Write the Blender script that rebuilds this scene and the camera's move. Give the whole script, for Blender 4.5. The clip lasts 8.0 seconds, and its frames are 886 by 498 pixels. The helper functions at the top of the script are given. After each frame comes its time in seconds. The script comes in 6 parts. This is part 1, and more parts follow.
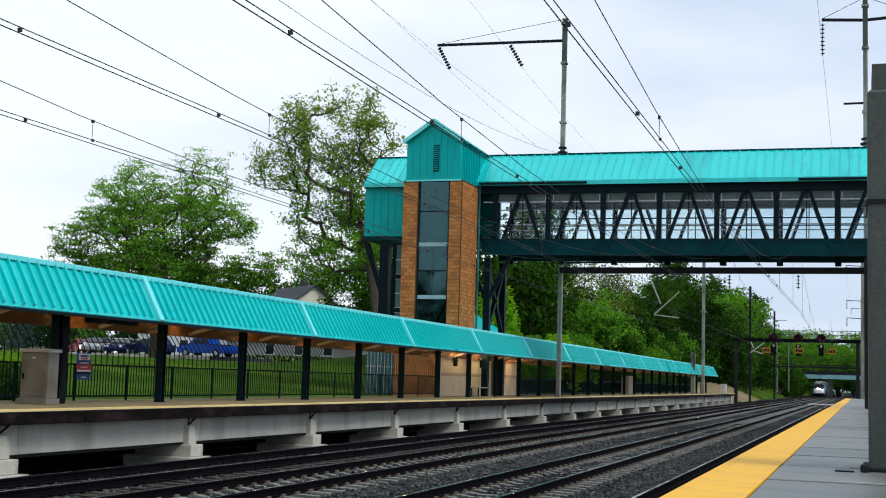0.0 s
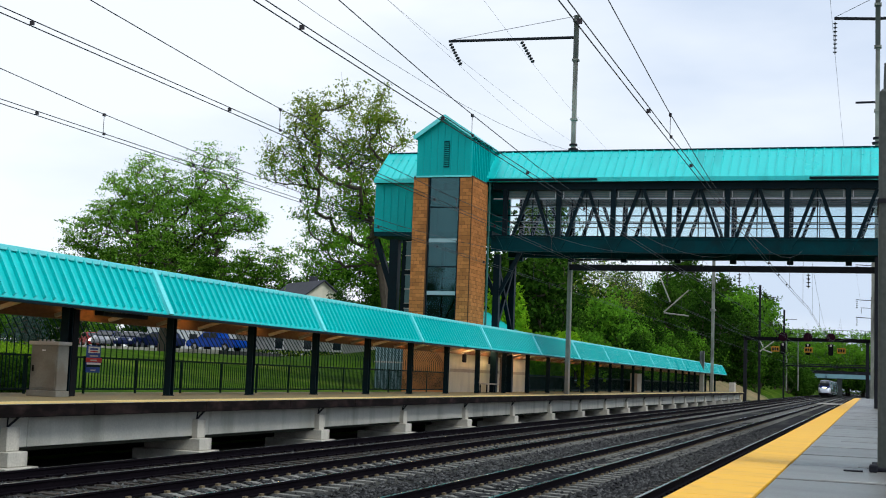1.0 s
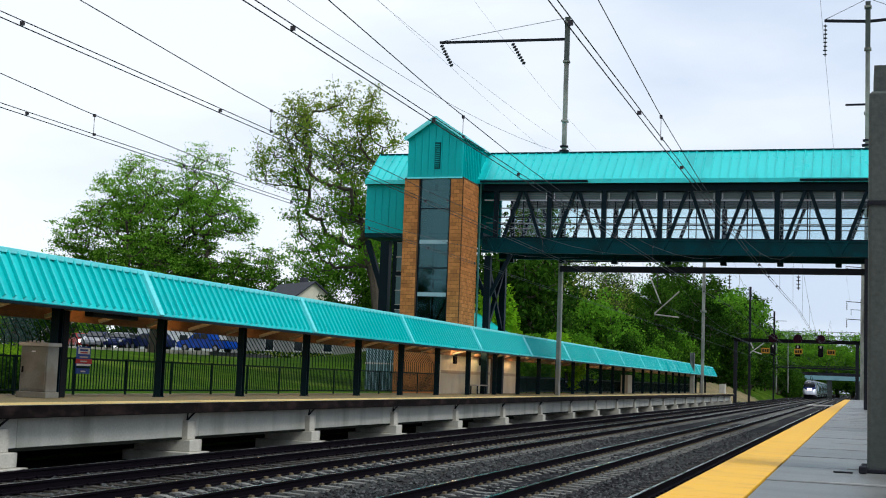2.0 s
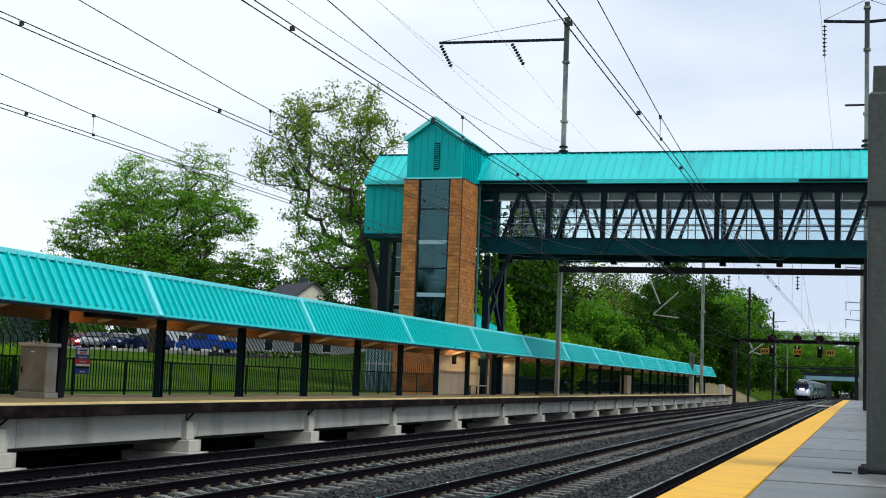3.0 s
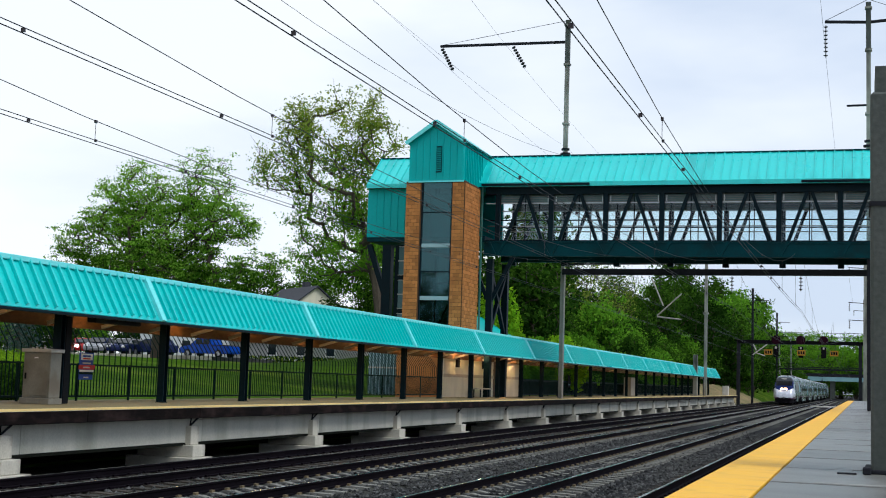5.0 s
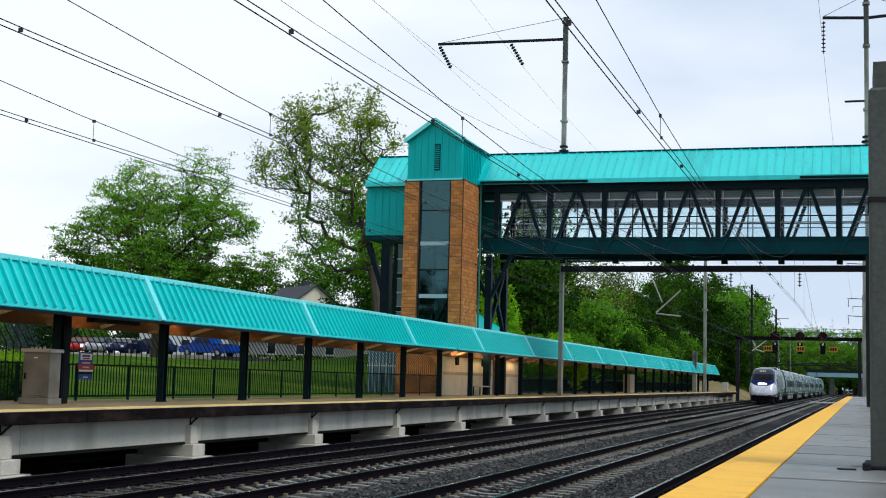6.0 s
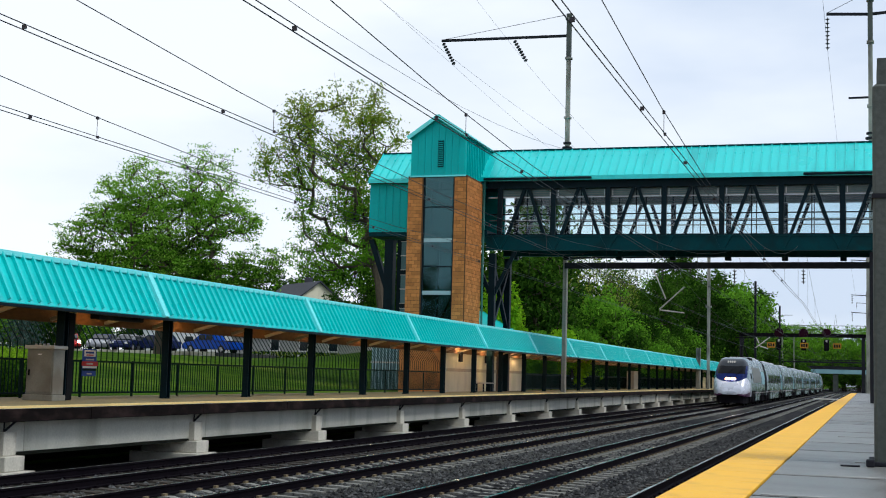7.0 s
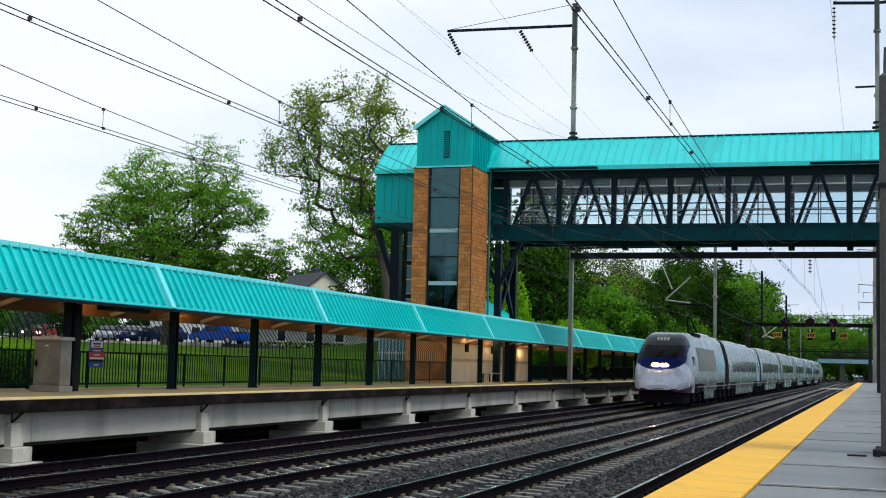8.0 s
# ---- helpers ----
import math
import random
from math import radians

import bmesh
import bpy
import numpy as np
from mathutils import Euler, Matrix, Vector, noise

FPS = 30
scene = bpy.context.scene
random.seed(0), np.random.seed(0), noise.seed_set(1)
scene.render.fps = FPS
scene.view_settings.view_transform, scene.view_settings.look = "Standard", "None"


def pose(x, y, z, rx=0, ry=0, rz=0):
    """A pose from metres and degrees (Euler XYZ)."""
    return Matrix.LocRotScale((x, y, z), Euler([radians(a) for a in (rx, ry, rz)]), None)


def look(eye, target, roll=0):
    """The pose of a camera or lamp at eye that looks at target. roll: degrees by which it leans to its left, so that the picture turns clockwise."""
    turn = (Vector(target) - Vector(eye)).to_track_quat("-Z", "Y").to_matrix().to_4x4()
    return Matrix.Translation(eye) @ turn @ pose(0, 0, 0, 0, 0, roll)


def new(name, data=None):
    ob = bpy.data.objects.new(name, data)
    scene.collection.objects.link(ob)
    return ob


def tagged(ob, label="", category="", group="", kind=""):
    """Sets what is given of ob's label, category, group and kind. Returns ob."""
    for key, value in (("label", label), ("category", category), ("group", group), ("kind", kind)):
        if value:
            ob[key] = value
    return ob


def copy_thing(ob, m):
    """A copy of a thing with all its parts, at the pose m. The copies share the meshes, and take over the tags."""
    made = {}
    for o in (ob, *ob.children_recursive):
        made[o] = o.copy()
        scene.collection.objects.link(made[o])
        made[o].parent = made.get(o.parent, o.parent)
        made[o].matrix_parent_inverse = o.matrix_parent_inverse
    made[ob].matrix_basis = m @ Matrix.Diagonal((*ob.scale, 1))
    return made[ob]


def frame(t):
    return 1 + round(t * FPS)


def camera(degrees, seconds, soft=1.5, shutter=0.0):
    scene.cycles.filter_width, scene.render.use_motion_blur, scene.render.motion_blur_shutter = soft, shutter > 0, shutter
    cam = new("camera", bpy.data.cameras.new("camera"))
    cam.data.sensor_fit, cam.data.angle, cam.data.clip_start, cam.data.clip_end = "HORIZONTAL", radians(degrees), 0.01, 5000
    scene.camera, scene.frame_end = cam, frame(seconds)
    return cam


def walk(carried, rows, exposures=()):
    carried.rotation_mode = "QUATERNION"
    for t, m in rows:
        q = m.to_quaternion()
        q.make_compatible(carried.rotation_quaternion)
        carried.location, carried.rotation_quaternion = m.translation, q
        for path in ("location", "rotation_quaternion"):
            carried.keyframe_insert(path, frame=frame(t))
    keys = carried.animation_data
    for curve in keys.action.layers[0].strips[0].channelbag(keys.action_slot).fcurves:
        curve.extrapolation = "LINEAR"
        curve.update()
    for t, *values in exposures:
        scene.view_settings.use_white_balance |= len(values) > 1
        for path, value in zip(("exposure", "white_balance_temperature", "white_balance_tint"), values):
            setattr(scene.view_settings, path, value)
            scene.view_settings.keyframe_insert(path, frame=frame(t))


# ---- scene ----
cam = camera(38.5, 8.0, soft=1.05)
EYE = (0.0, 0.0, 0.87)


def aim(yaw, pitch, roll):
    """A pose at the tripod, turned left by yaw, up by pitch, with the picture leaning by roll."""
    y, p = radians(yaw), radians(pitch)
    way = Vector((-math.sin(y) * math.cos(p), math.cos(y) * math.cos(p), math.sin(p)))
    return look(EYE, Vector(EYE) + way * 10, roll)


walk(cam, [(t, aim(a, b, c)) for t, a, b, c in (
    (0.0, 18.272, 5.822, 1.677), (0.5, 18.486, 5.741, 1.778), (1.0, 18.704, 5.630, 2.178), (1.5, 18.364, 5.695, 2.188),
    (3.0, 18.258, 5.724, 2.222), (3.5, 18.447, 5.812, 2.196), (4.0, 18.492, 5.815, 2.038), (4.5, 18.451, 5.878, 1.979),
    (6.0, 18.332, 5.776, 1.532), (6.5, 18.467, 5.711, 1.600), (7.0, 18.484, 5.621, 1.537), (7.5, 18.478, 5.485, 1.527),
    (8.0, 18.747, 5.184, 1.428))],
     exposures=((0.0, -0.05, 6150, 8), (8.0, -0.05, 6150, 8)))

# ---- light: an overcast sky over a weak, wide sun ----
world = bpy.data.worlds.new("overcast_sky")
scene.world = world
world.use_nodes = True
wn, wl = world.node_tree.nodes, world.node_tree.links
wn.clear()
SUN_EL, SUN_AZ = radians(50), radians(104)
sky = wn.new("ShaderNodeTexSky")
sky.sky_type, sky.sun_disc, sky.sun_elevation, sky.sun_rotation = "NISHITA", False, SUN_EL, SUN_AZ
sky_level = wn.new("ShaderNodeVectorMath")
sky_level.operation = "SCALE"
sky_level.inputs["Scale"].default_value = 0.11
wl.new(sky.outputs[0], sky_level.inputs[0])
coord = wn.new("ShaderNodeTexCoord")
stretch = wn.new("ShaderNodeMapping")
stretch.inputs["Scale"].default_value = (1.0, 1.0, 3.2)
wl.new(coord.outputs["Generated"], stretch.inputs["Vector"])
clouds = wn.new("ShaderNodeTexNoise")
clouds.inputs["Scale"].default_value, clouds.inputs["Detail"].default_value, clouds.inputs["Roughness"].default_value = 2.6, 5.0, 0.5
wl.new(stretch.outputs[0], clouds.inputs["Vector"])
cover = wn.new("ShaderNodeValToRGB")
cover.color_ramp.elements[0].position, cover.color_ramp.elements[0].color = 0.40, (0.74, 0.82, 0.97, 1)
cover.color_ramp.elements[1].position, cover.color_ramp.elements[1].color = 0.76, (1.14, 1.15, 1.17, 1)
heading = wn.new("ShaderNodeSeparateXYZ")
wl.new(coord.outputs["Generated"], heading.inputs[0])
thick = wn.new("ShaderNodeMath")
thick.operation = "MULTIPLY_ADD"
thick.inputs[1].default_value = -0.52
wl.new(heading.outputs["X"], thick.inputs[0])
wl.new(clouds.outputs["Fac"], thick.inputs[2])
wl.new(thick.outputs[0], cover.inputs[0])
blend = wn.new("ShaderNodeMixRGB")
blend.inputs[0].default_value = 0.88
wl.new(sky_level.outputs[0], blend.inputs[1])
wl.new(cover.outputs[0], blend.inputs[2])
back = wn.new("ShaderNodeBackground")
back.inputs["Strength"].default_value = 1.0
wl.new(blend.outputs[0], back.inputs["Color"])
out = wn.new("ShaderNodeOutputWorld")
wl.new(back.outputs[0], out.inputs[0])
sun = new("sun", bpy.data.lights.new("sun", "SUN"))
sun.data.energy, sun.data.angle, sun.data.color = 1.95, radians(24), (1.0, 0.96, 0.9)
sun.matrix_world = look((0, 0, 50), (0 - 10 * math.sin(SUN_AZ), 0 - 10 * math.cos(SUN_AZ), 50 - 10 * math.tan(SUN_EL)))


# ---- materials ----
def mat(name, base, second=None, rough=0.7, metal=0.0, scale=3.0, grain=40.0, bump=0.15, spread=0.5, stretch=(1, 1, 1), random_tint=0.0, glow=None, dirt=None, spec=0.22):
    """A node material: two colours mixed by two scales of noise, with fine relief; random_tint varies piece by piece."""
    m = bpy.data.materials.new(name)
    m.use_nodes = True
    n, l = m.node_tree.nodes, m.node_tree.links
    bsdf = n["Principled BSDF"]
    second = second or tuple(v * 0.72 for v in base)
    geo = n.new("ShaderNodeTexCoord")
    mp = n.new("ShaderNodeMapping")
    mp.inputs["Scale"].default_value = stretch
    l.new(geo.outputs["Object"], mp.inputs["Vector"])
    big, fine = n.new("ShaderNodeTexNoise"), n.new("ShaderNodeTexNoise")
    for node, s, d in ((big, scale, 4.0), (fine, grain, 3.0)):
        node.inputs["Scale"].default_value, node.inputs["Detail"].default_value = s, d
        l.new(mp.outputs[0], node.inputs["Vector"])
    add = n.new("ShaderNodeMath")
    add.operation = "MULTIPLY_ADD"
    add.inputs[1].default_value = 0.45
    l.new(fine.outputs["Fac"], add.inputs[0])
    half = n.new("ShaderNodeMath")
    half.operation = "MULTIPLY"
    half.inputs[1].default_value = 0.55
    l.new(big.outputs["Fac"], half.inputs[0])
    l.new(half.outputs[0], add.inputs[2])
    ramp = n.new("ShaderNodeValToRGB")
    ramp.color_ramp.elements[0].position, ramp.color_ramp.elements[1].position = 0.5 - 0.3 * spread, 0.5 + 0.3 * spread
    ramp.color_ramp.elements[0].color, ramp.color_ramp.elements[1].color = (*second, 1), (*base, 1)
    l.new(add.outputs[0], ramp.inputs[0])
    colour = ramp.outputs[0]
    if random_tint:
        info = n.new("ShaderNodeObjectInfo")
        isl = n.new("ShaderNodeNewGeometry")
        both = n.new("ShaderNodeMath")
        both.operation = "ADD"
        l.new(info.outputs["Random"], both.inputs[0])
        l.new(isl.outputs["Random Per Island"], both.inputs[1])
        wrap = n.new("ShaderNodeMath")
        wrap.operation = "FRACT"
        l.new(both.outputs[0], wrap.inputs[0])
        rng = n.new("ShaderNodeMapRange")
        rng.inputs["To Min"].default_value, rng.inputs["To Max"].default_value = 1 - random_tint, 1 + random_tint
        l.new(wrap.outputs[0], rng.inputs["Value"])
        hsv = n.new("ShaderNodeHueSaturation")
        l.new(rng.outputs[0], hsv.inputs["Value"])
        l.new(colour, hsv.inputs["Color"])
        colour = hsv.outputs[0]
    if dirt:
        spots, cut, mix = n.new("ShaderNodeTexNoise"), n.new("ShaderNodeValToRGB"), n.new("ShaderNodeMixRGB")
        spots.inputs["Scale"].default_value, spots.inputs["Detail"].default_value = dirt[1], 6.0
        sm = n.new("ShaderNodeMapping")
        sm.inputs["Scale"].default_value = dirt[2] if len(dirt) > 2 else (1, 1, 1)
        l.new(geo.outputs["Object"], sm.inputs["Vector"])
        l.new(sm.outputs[0], spots.inputs["Vector"])
        cut.color_ramp.elements[0].position, cut.color_ramp.elements[1].position = 0.5, 0.72
        l.new(spots.outputs["Fac"], cut.inputs[0])
        l.new(cut.outputs[0], mix.inputs[0])
        l.new(colour, mix.inputs[1])
        mix.inputs[2].default_value = (*dirt[0], 1)
        colour = mix.outputs[0]
    l.new(colour, bsdf.inputs["Base Color"])
    bsdf.inputs["Metallic"].default_value = metal
    bsdf.inputs["Specular IOR Level"].default_value = spec
    rr = n.new("ShaderNodeMapRange")
    rr.inputs["To Min"].default_value, rr.inputs["To Max"].default_value = max(0.03, rough - 0.12), min(1.0, rough + 0.12)
    l.new(big.outputs["Fac"], rr.inputs["Value"])
    l.new(rr.outputs[0], bsdf.inputs["Roughness"])
    if bump:
        bp = n.new("ShaderNodeBump")
        bp.inputs["Strength"].default_value, bp.inputs["Distance"].default_value = bump, 0.02
        l.new(fine.outputs["Fac"], bp.inputs["Height"])
        l.new(bp.outputs[0], bsdf.inputs["Normal"])
    if glow:
        bsdf.inputs["Emission Color"].default_value = (*glow[:3], 1)
        bsdf.inputs["Emission Strength"].default_value = glow[3]
    return m


def glass(name, tint, rough=0.03, clear=0.75, ior=1.38, skin=(0.9, 0.95, 1)):
    """Thin window glass: see-through, with a reflecting skin."""
    m = bpy.data.materials.new(name)
    m.use_nodes = True
    n, l = m.node_tree.nodes, m.node_tree.links
    n.clear()
    thru, shine, mix, fres, o = (n.new("ShaderNode" + k) for k in ("BsdfTransparent", "BsdfGlossy", "MixShader", "Fresnel", "OutputMaterial"))
    thru.inputs[0].default_value = (*(v * clear for v in tint), 1)
    shine.inputs["Roughness"].default_value = rough
    shine.inputs["Color"].default_value = (*skin, 1)
    fres.inputs["IOR"].default_value = ior
    l.new(fres.outputs[0], mix.inputs[0])
    l.new(thru.outputs[0], mix.inputs[1])
    l.new(shine.outputs[0], mix.inputs[2])
    l.new(mix.outputs[0], o.inputs[0])
    return m


TEAL = mat("teal_roof_metal", (0.030, 0.64, 0.615), (0.020, 0.57, 0.55), spec=0.6, rough=0.30, scale=0.5, grain=9, bump=0.05, dirt=((0.012, 0.43, 0.42), 0.9, (1, 0.25, 0.4)))
TEAL_LIGHT = mat("teal_trim_metal", (0.22, 0.80, 0.80), (0.17, 0.74, 0.74), rough=0.35, scale=0.7, grain=12, bump=0.03)
TEAL_WALL = mat("teal_wall_cladding", (0.006, 0.44, 0.43), (0.005, 0.38, 0.37), rough=0.5, scale=0.6, grain=10, bump=0.05)
DARK_GREEN = mat("dark_green_steel", (0.002, 0.014, 0.020), (0.002, 0.009, 0.014), spec=0.1, rough=0.45, scale=2, grain=25, bump=0.08)
GIRDER = mat("teal_black_girder_paint", (0.001, 0.045, 0.054), (0.001, 0.033, 0.041), spec=0.08, rough=0.5, scale=1.5, grain=18, bump=0.08, dirt=((0.004, 0.026, 0.030), 1.2))
FENCE = mat("black_green_fence_paint", (0.003, 0.020, 0.014), spec=0.06, rough=0.5, scale=4, grain=30)
CONCRETE = mat("weathered_concrete", (0.55, 0.535, 0.455), (0.43, 0.42, 0.36), rough=0.85, scale=0.8, grain=22, bump=0.25, dirt=((0.27, 0.265, 0.21), 0.8, (1, 1, 0.12)))
PIER = mat("pale_pier_concrete", (0.62, 0.59, 0.50), (0.45, 0.42, 0.35), rough=0.85, scale=1.5, grain=25, bump=0.25, dirt=((0.12, 0.10, 0.08), 1.0))
SLAB = mat("damp_platform_concrete", (0.200, 0.198, 0.184), (0.130, 0.130, 0.122), rough=0.36, scale=1.2, grain=45, bump=0.15, random_tint=0.20, dirt=((0.095, 0.094, 0.090), 0.8, (0.4, 1.6, 1)))
WORN = mat("pale_worn_mortar", (0.42, 0.42, 0.40), (0.26, 0.26, 0.25), rough=0.7, scale=3, grain=40, bump=0.2, dirt=((0.16, 0.16, 0.15), 2.5))
EDGE_LINE = mat("sun_bleached_edge_paint", (0.88, 0.66, 0.27), (0.78, 0.56, 0.20), rough=0.5, scale=1.5, grain=30, bump=0.1, dirt=((0.48, 0.34, 0.14), 1.2, (1, 0.4, 1)))
COLUMN = mat("grey_column_concrete", (0.105, 0.113, 0.104), (0.062, 0.070, 0.064), rough=0.8, scale=1.0, grain=18, bump=0.3, dirt=((0.045, 0.055, 0.042), 1.2, (1, 1, 0.25)))
YELLOW = mat("yellow_edge_tiles", (0.84, 0.475, 0.04), (0.76, 0.40, 0.025), rough=0.55, scale=1.2, grain=60, bump=0.3, random_tint=0.04, dirt=((0.6, 0.32, 0.05), 2.0))
TIMBER = mat("tarred_edge_timber", (0.010, 0.007, 0.006), (0.004, 0.003, 0.003), rough=0.85, scale=2, grain=20, bump=0.4, stretch=(1, 0.2, 1), spec=0.06, dirt=((0.035, 0.022, 0.020), 3.0, (1, 0.5, 1)))
# near-black: joint filler, and the shade below the far deck put into colour
UNDER = mat("dark_filler_and_deck_shade", (0.014, 0.016, 0.012), (0.006, 0.007, 0.005), spec=0.05, rough=0.95, scale=1, grain=12, bump=0.5)
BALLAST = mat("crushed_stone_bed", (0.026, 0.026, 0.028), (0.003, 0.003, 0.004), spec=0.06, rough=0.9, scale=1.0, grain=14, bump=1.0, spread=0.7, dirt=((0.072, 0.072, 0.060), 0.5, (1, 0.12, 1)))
STONE = mat("crushed_stone", (0.092, 0.092, 0.090), (0.008, 0.009, 0.010), spec=0.1, rough=0.85, scale=4, grain=40, random_tint=0.8)
TIE = mat("pale_concrete_tie", (0.24, 0.235, 0.205), (0.13, 0.126, 0.11), rough=0.85, scale=2, grain=25, bump=0.2, random_tint=0.2)
WOOD_TIE = mat("creosoted_wood_tie", (0.06, 0.05, 0.04), (0.03, 0.025, 0.02), rough=0.9, scale=3, grain=30, bump=0.4, random_tint=0.3)
# rail steel coloured near black, which puts the web's shadow into it
RAIL = mat("shaded_rusty_rail_web", (0.008, 0.006, 0.008), (0.004, 0.003, 0.005), spec=0.03, rough=0.85, scale=2, grain=20, bump=0.2)
RAIL_TOP = mat("polished_rail_head", (0.72, 0.72, 0.76), (0.60, 0.60, 0.64), rough=0.17, metal=1.0, scale=2, grain=20, bump=0.02)
CLIP = mat("rusty_rail_clip", (0.22, 0.17, 0.10), (0.12, 0.09, 0.05), rough=0.8, scale=8, grain=40)
BLOCK = mat("tan_brick", (0.50, 0.205, 0.058), (0.40, 0.155, 0.045), rough=0.85, scale=2.5, grain=30, bump=0.35, random_tint=0.24, dirt=((0.30, 0.12, 0.04), 1.6))
MORTAR = mat("dark_mortar", (0.115, 0.056, 0.027), rough=0.95, scale=4, grain=40)
CREAM = mat("cream_render", (0.76, 0.71, 0.55), (0.68, 0.63, 0.49), rough=0.85, scale=1.0, grain=30, bump=0.1, dirt=((0.58, 0.54, 0.42), 0.9, (1, 1, 0.4)))
SOFFIT = mat("varnished_board_soffit", (0.19, 0.09, 0.035), (0.10, 0.048, 0.02), rough=0.6, scale=2, grain=14, bump=0.1, stretch=(6, 0.4, 1))
BEAM = mat("pale_painted_beam", (0.50, 0.43, 0.32), (0.38, 0.32, 0.24), rough=0.6, scale=2, grain=20)
POLE = mat("galvanised_pole_steel", (0.36, 0.36, 0.31), (0.24, 0.24, 0.205), rough=0.6, metal=0.2, scale=1.0, grain=15, dirt=((0.06, 0.055, 0.05), 1.2, (1, 1, 0.3)))
DARK_POLE = mat("dark_catenary_steel", (0.024, 0.024, 0.030), (0.012, 0.013, 0.016), spec=0.08, rough=0.7, scale=1.5, grain=15)
WIRE = mat("weathered_copper_wire", (0.035, 0.045, 0.05), (0.022, 0.028, 0.03), rough=0.6, scale=2, grain=20, bump=0)
INSUL = mat("brown_insulator", (0.05, 0.04, 0.045), (0.03, 0.025, 0.03), rough=0.3, scale=5, grain=20)
CABINET = mat("beige_cabinet_metal", (0.235, 0.225, 0.185), (0.175, 0.168, 0.138), rough=0.5, scale=1.5, grain=25, bump=0.05, dirt=((0.14, 0.12, 0.09), 1.4))
CABINET_TOP = mat("pale_cabinet_lid", (0.56, 0.52, 0.46), rough=0.5, scale=2, grain=25)
TRANSOM = mat("pale_blue_transom_metal", (0.34, 0.47, 0.50), (0.28, 0.40, 0.43), rough=0.4, scale=2, grain=20)
PIPE = mat("sea_green_downpipe", (0.07, 0.22, 0.18), (0.05, 0.17, 0.14), rough=0.5, scale=1.5, grain=20, dirt=((0.03, 0.09, 0.07), 1.5, (1, 1, 0.3)))
GRASS = mat("mown_grass", spec=0.02, base=(0.055, 0.120, 0.005), second=(0.017, 0.046, 0.002), rough=0.95, scale=0.5, grain=9, bump=0.6, dirt=((0.10, 0.150, 0.015), 0.12))
def leaf_mat(name, base, second, thin=0.45):
    """Leaves: two greens mixed leaf by leaf, and light that shines through them."""
    m = bpy.data.materials.new(name)
    m.use_nodes = True
    n, l = m.node_tree.nodes, m.node_tree.links
    n.clear()
    geo, tex, noise_tex, add, ramp, dif, thru, mix, o = (n.new("ShaderNode" + k) for k in ("NewGeometry", "TexCoord", "TexNoise", "Math", "ValToRGB", "BsdfDiffuse", "BsdfTranslucent", "MixShader", "OutputMaterial"))
    noise_tex.inputs["Scale"].default_value = 0.35
    l.new(tex.outputs["Object"], noise_tex.inputs["Vector"])
    add.operation = "MULTIPLY_ADD"
    add.inputs[1].default_value = 0.55
    l.new(geo.outputs["Random Per Island"], add.inputs[0])
    half = n.new("ShaderNodeMath")
    half.operation = "MULTIPLY"
    half.inputs[1].default_value = 0.55
    l.new(noise_tex.outputs["Fac"], half.inputs[0])
    l.new(half.outputs[0], add.inputs[2])
    ramp.color_ramp.elements[0].position, ramp.color_ramp.elements[1].position = 0.2, 0.85
    ramp.color_ramp.elements[0].color, ramp.color_ramp.elements[1].color = (*second, 1), (*base, 1)
    l.new(add.outputs[0], ramp.inputs[0])
    l.new(ramp.outputs[0], dif.inputs["Color"])
    l.new(ramp.outputs[0], thru.inputs["Color"])
    mix.inputs[0].default_value = thin
    l.new(dif.outputs[0], mix.inputs[1])
    l.new(thru.outputs[0], mix.inputs[2])
    l.new(mix.outputs[0], o.inputs[0])
    return m


LEAF = leaf_mat("spring_leaf", (0.19, 0.41, 0.030), (0.055, 0.18, 0.012))
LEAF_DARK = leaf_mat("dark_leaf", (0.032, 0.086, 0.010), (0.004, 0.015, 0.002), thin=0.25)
LEAF_OLIVE = leaf_mat("olive_young_leaf", (0.32, 0.40, 0.06), (0.12, 0.20, 0.022))
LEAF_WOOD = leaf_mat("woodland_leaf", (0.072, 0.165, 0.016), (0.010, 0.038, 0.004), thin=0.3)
LEAF_BRIGHT = leaf_mat("bright_leaf", (0.30, 0.52, 0.020), (0.13, 0.30, 0.010))
NEEDLE = mat("blue_spruce_needle", (0.05, 0.10, 0.085), (0.03, 0.065, 0.06), rough=0.7, scale=2, grain=12, random_tint=0.3)
BARK = mat("grey_brown_bark", (0.095, 0.075, 0.055), (0.05, 0.04, 0.03), rough=0.95, scale=2, grain=15, bump=0.6, stretch=(1, 1, 0.25))
SIDING = mat("grey_house_siding", (0.42, 0.42, 0.40), (0.36, 0.36, 0.345), rough=0.7, scale=1, grain=20)
SHINGLE = mat("dark_roof_shingle", (0.055, 0.058, 0.068), (0.035, 0.037, 0.045), rough=0.85, scale=2, grain=18, bump=0.3)
WHITE = mat("white_paint", (0.78, 0.78, 0.77), (0.70, 0.70, 0.69), rough=0.5, scale=1.5, grain=20, bump=0.03)
BLUE_PAINT = mat("blue_car_paint", (0.010, 0.075, 0.48), (0.008, 0.06, 0.38), rough=0.2, scale=1, grain=10, bump=0)
NAVY = mat("navy_car_paint", (0.015, 0.025, 0.09), rough=0.25, scale=1, grain=10, bump=0)
RED_PAINT = mat("red_car_paint", (0.35, 0.02, 0.02), rough=0.25, scale=1, grain=10, bump=0)
SILVER_PAINT = mat("silver_car_paint", (0.42, 0.43, 0.45), rough=0.25, metal=0.4, scale=1, grain=10, bump=0)
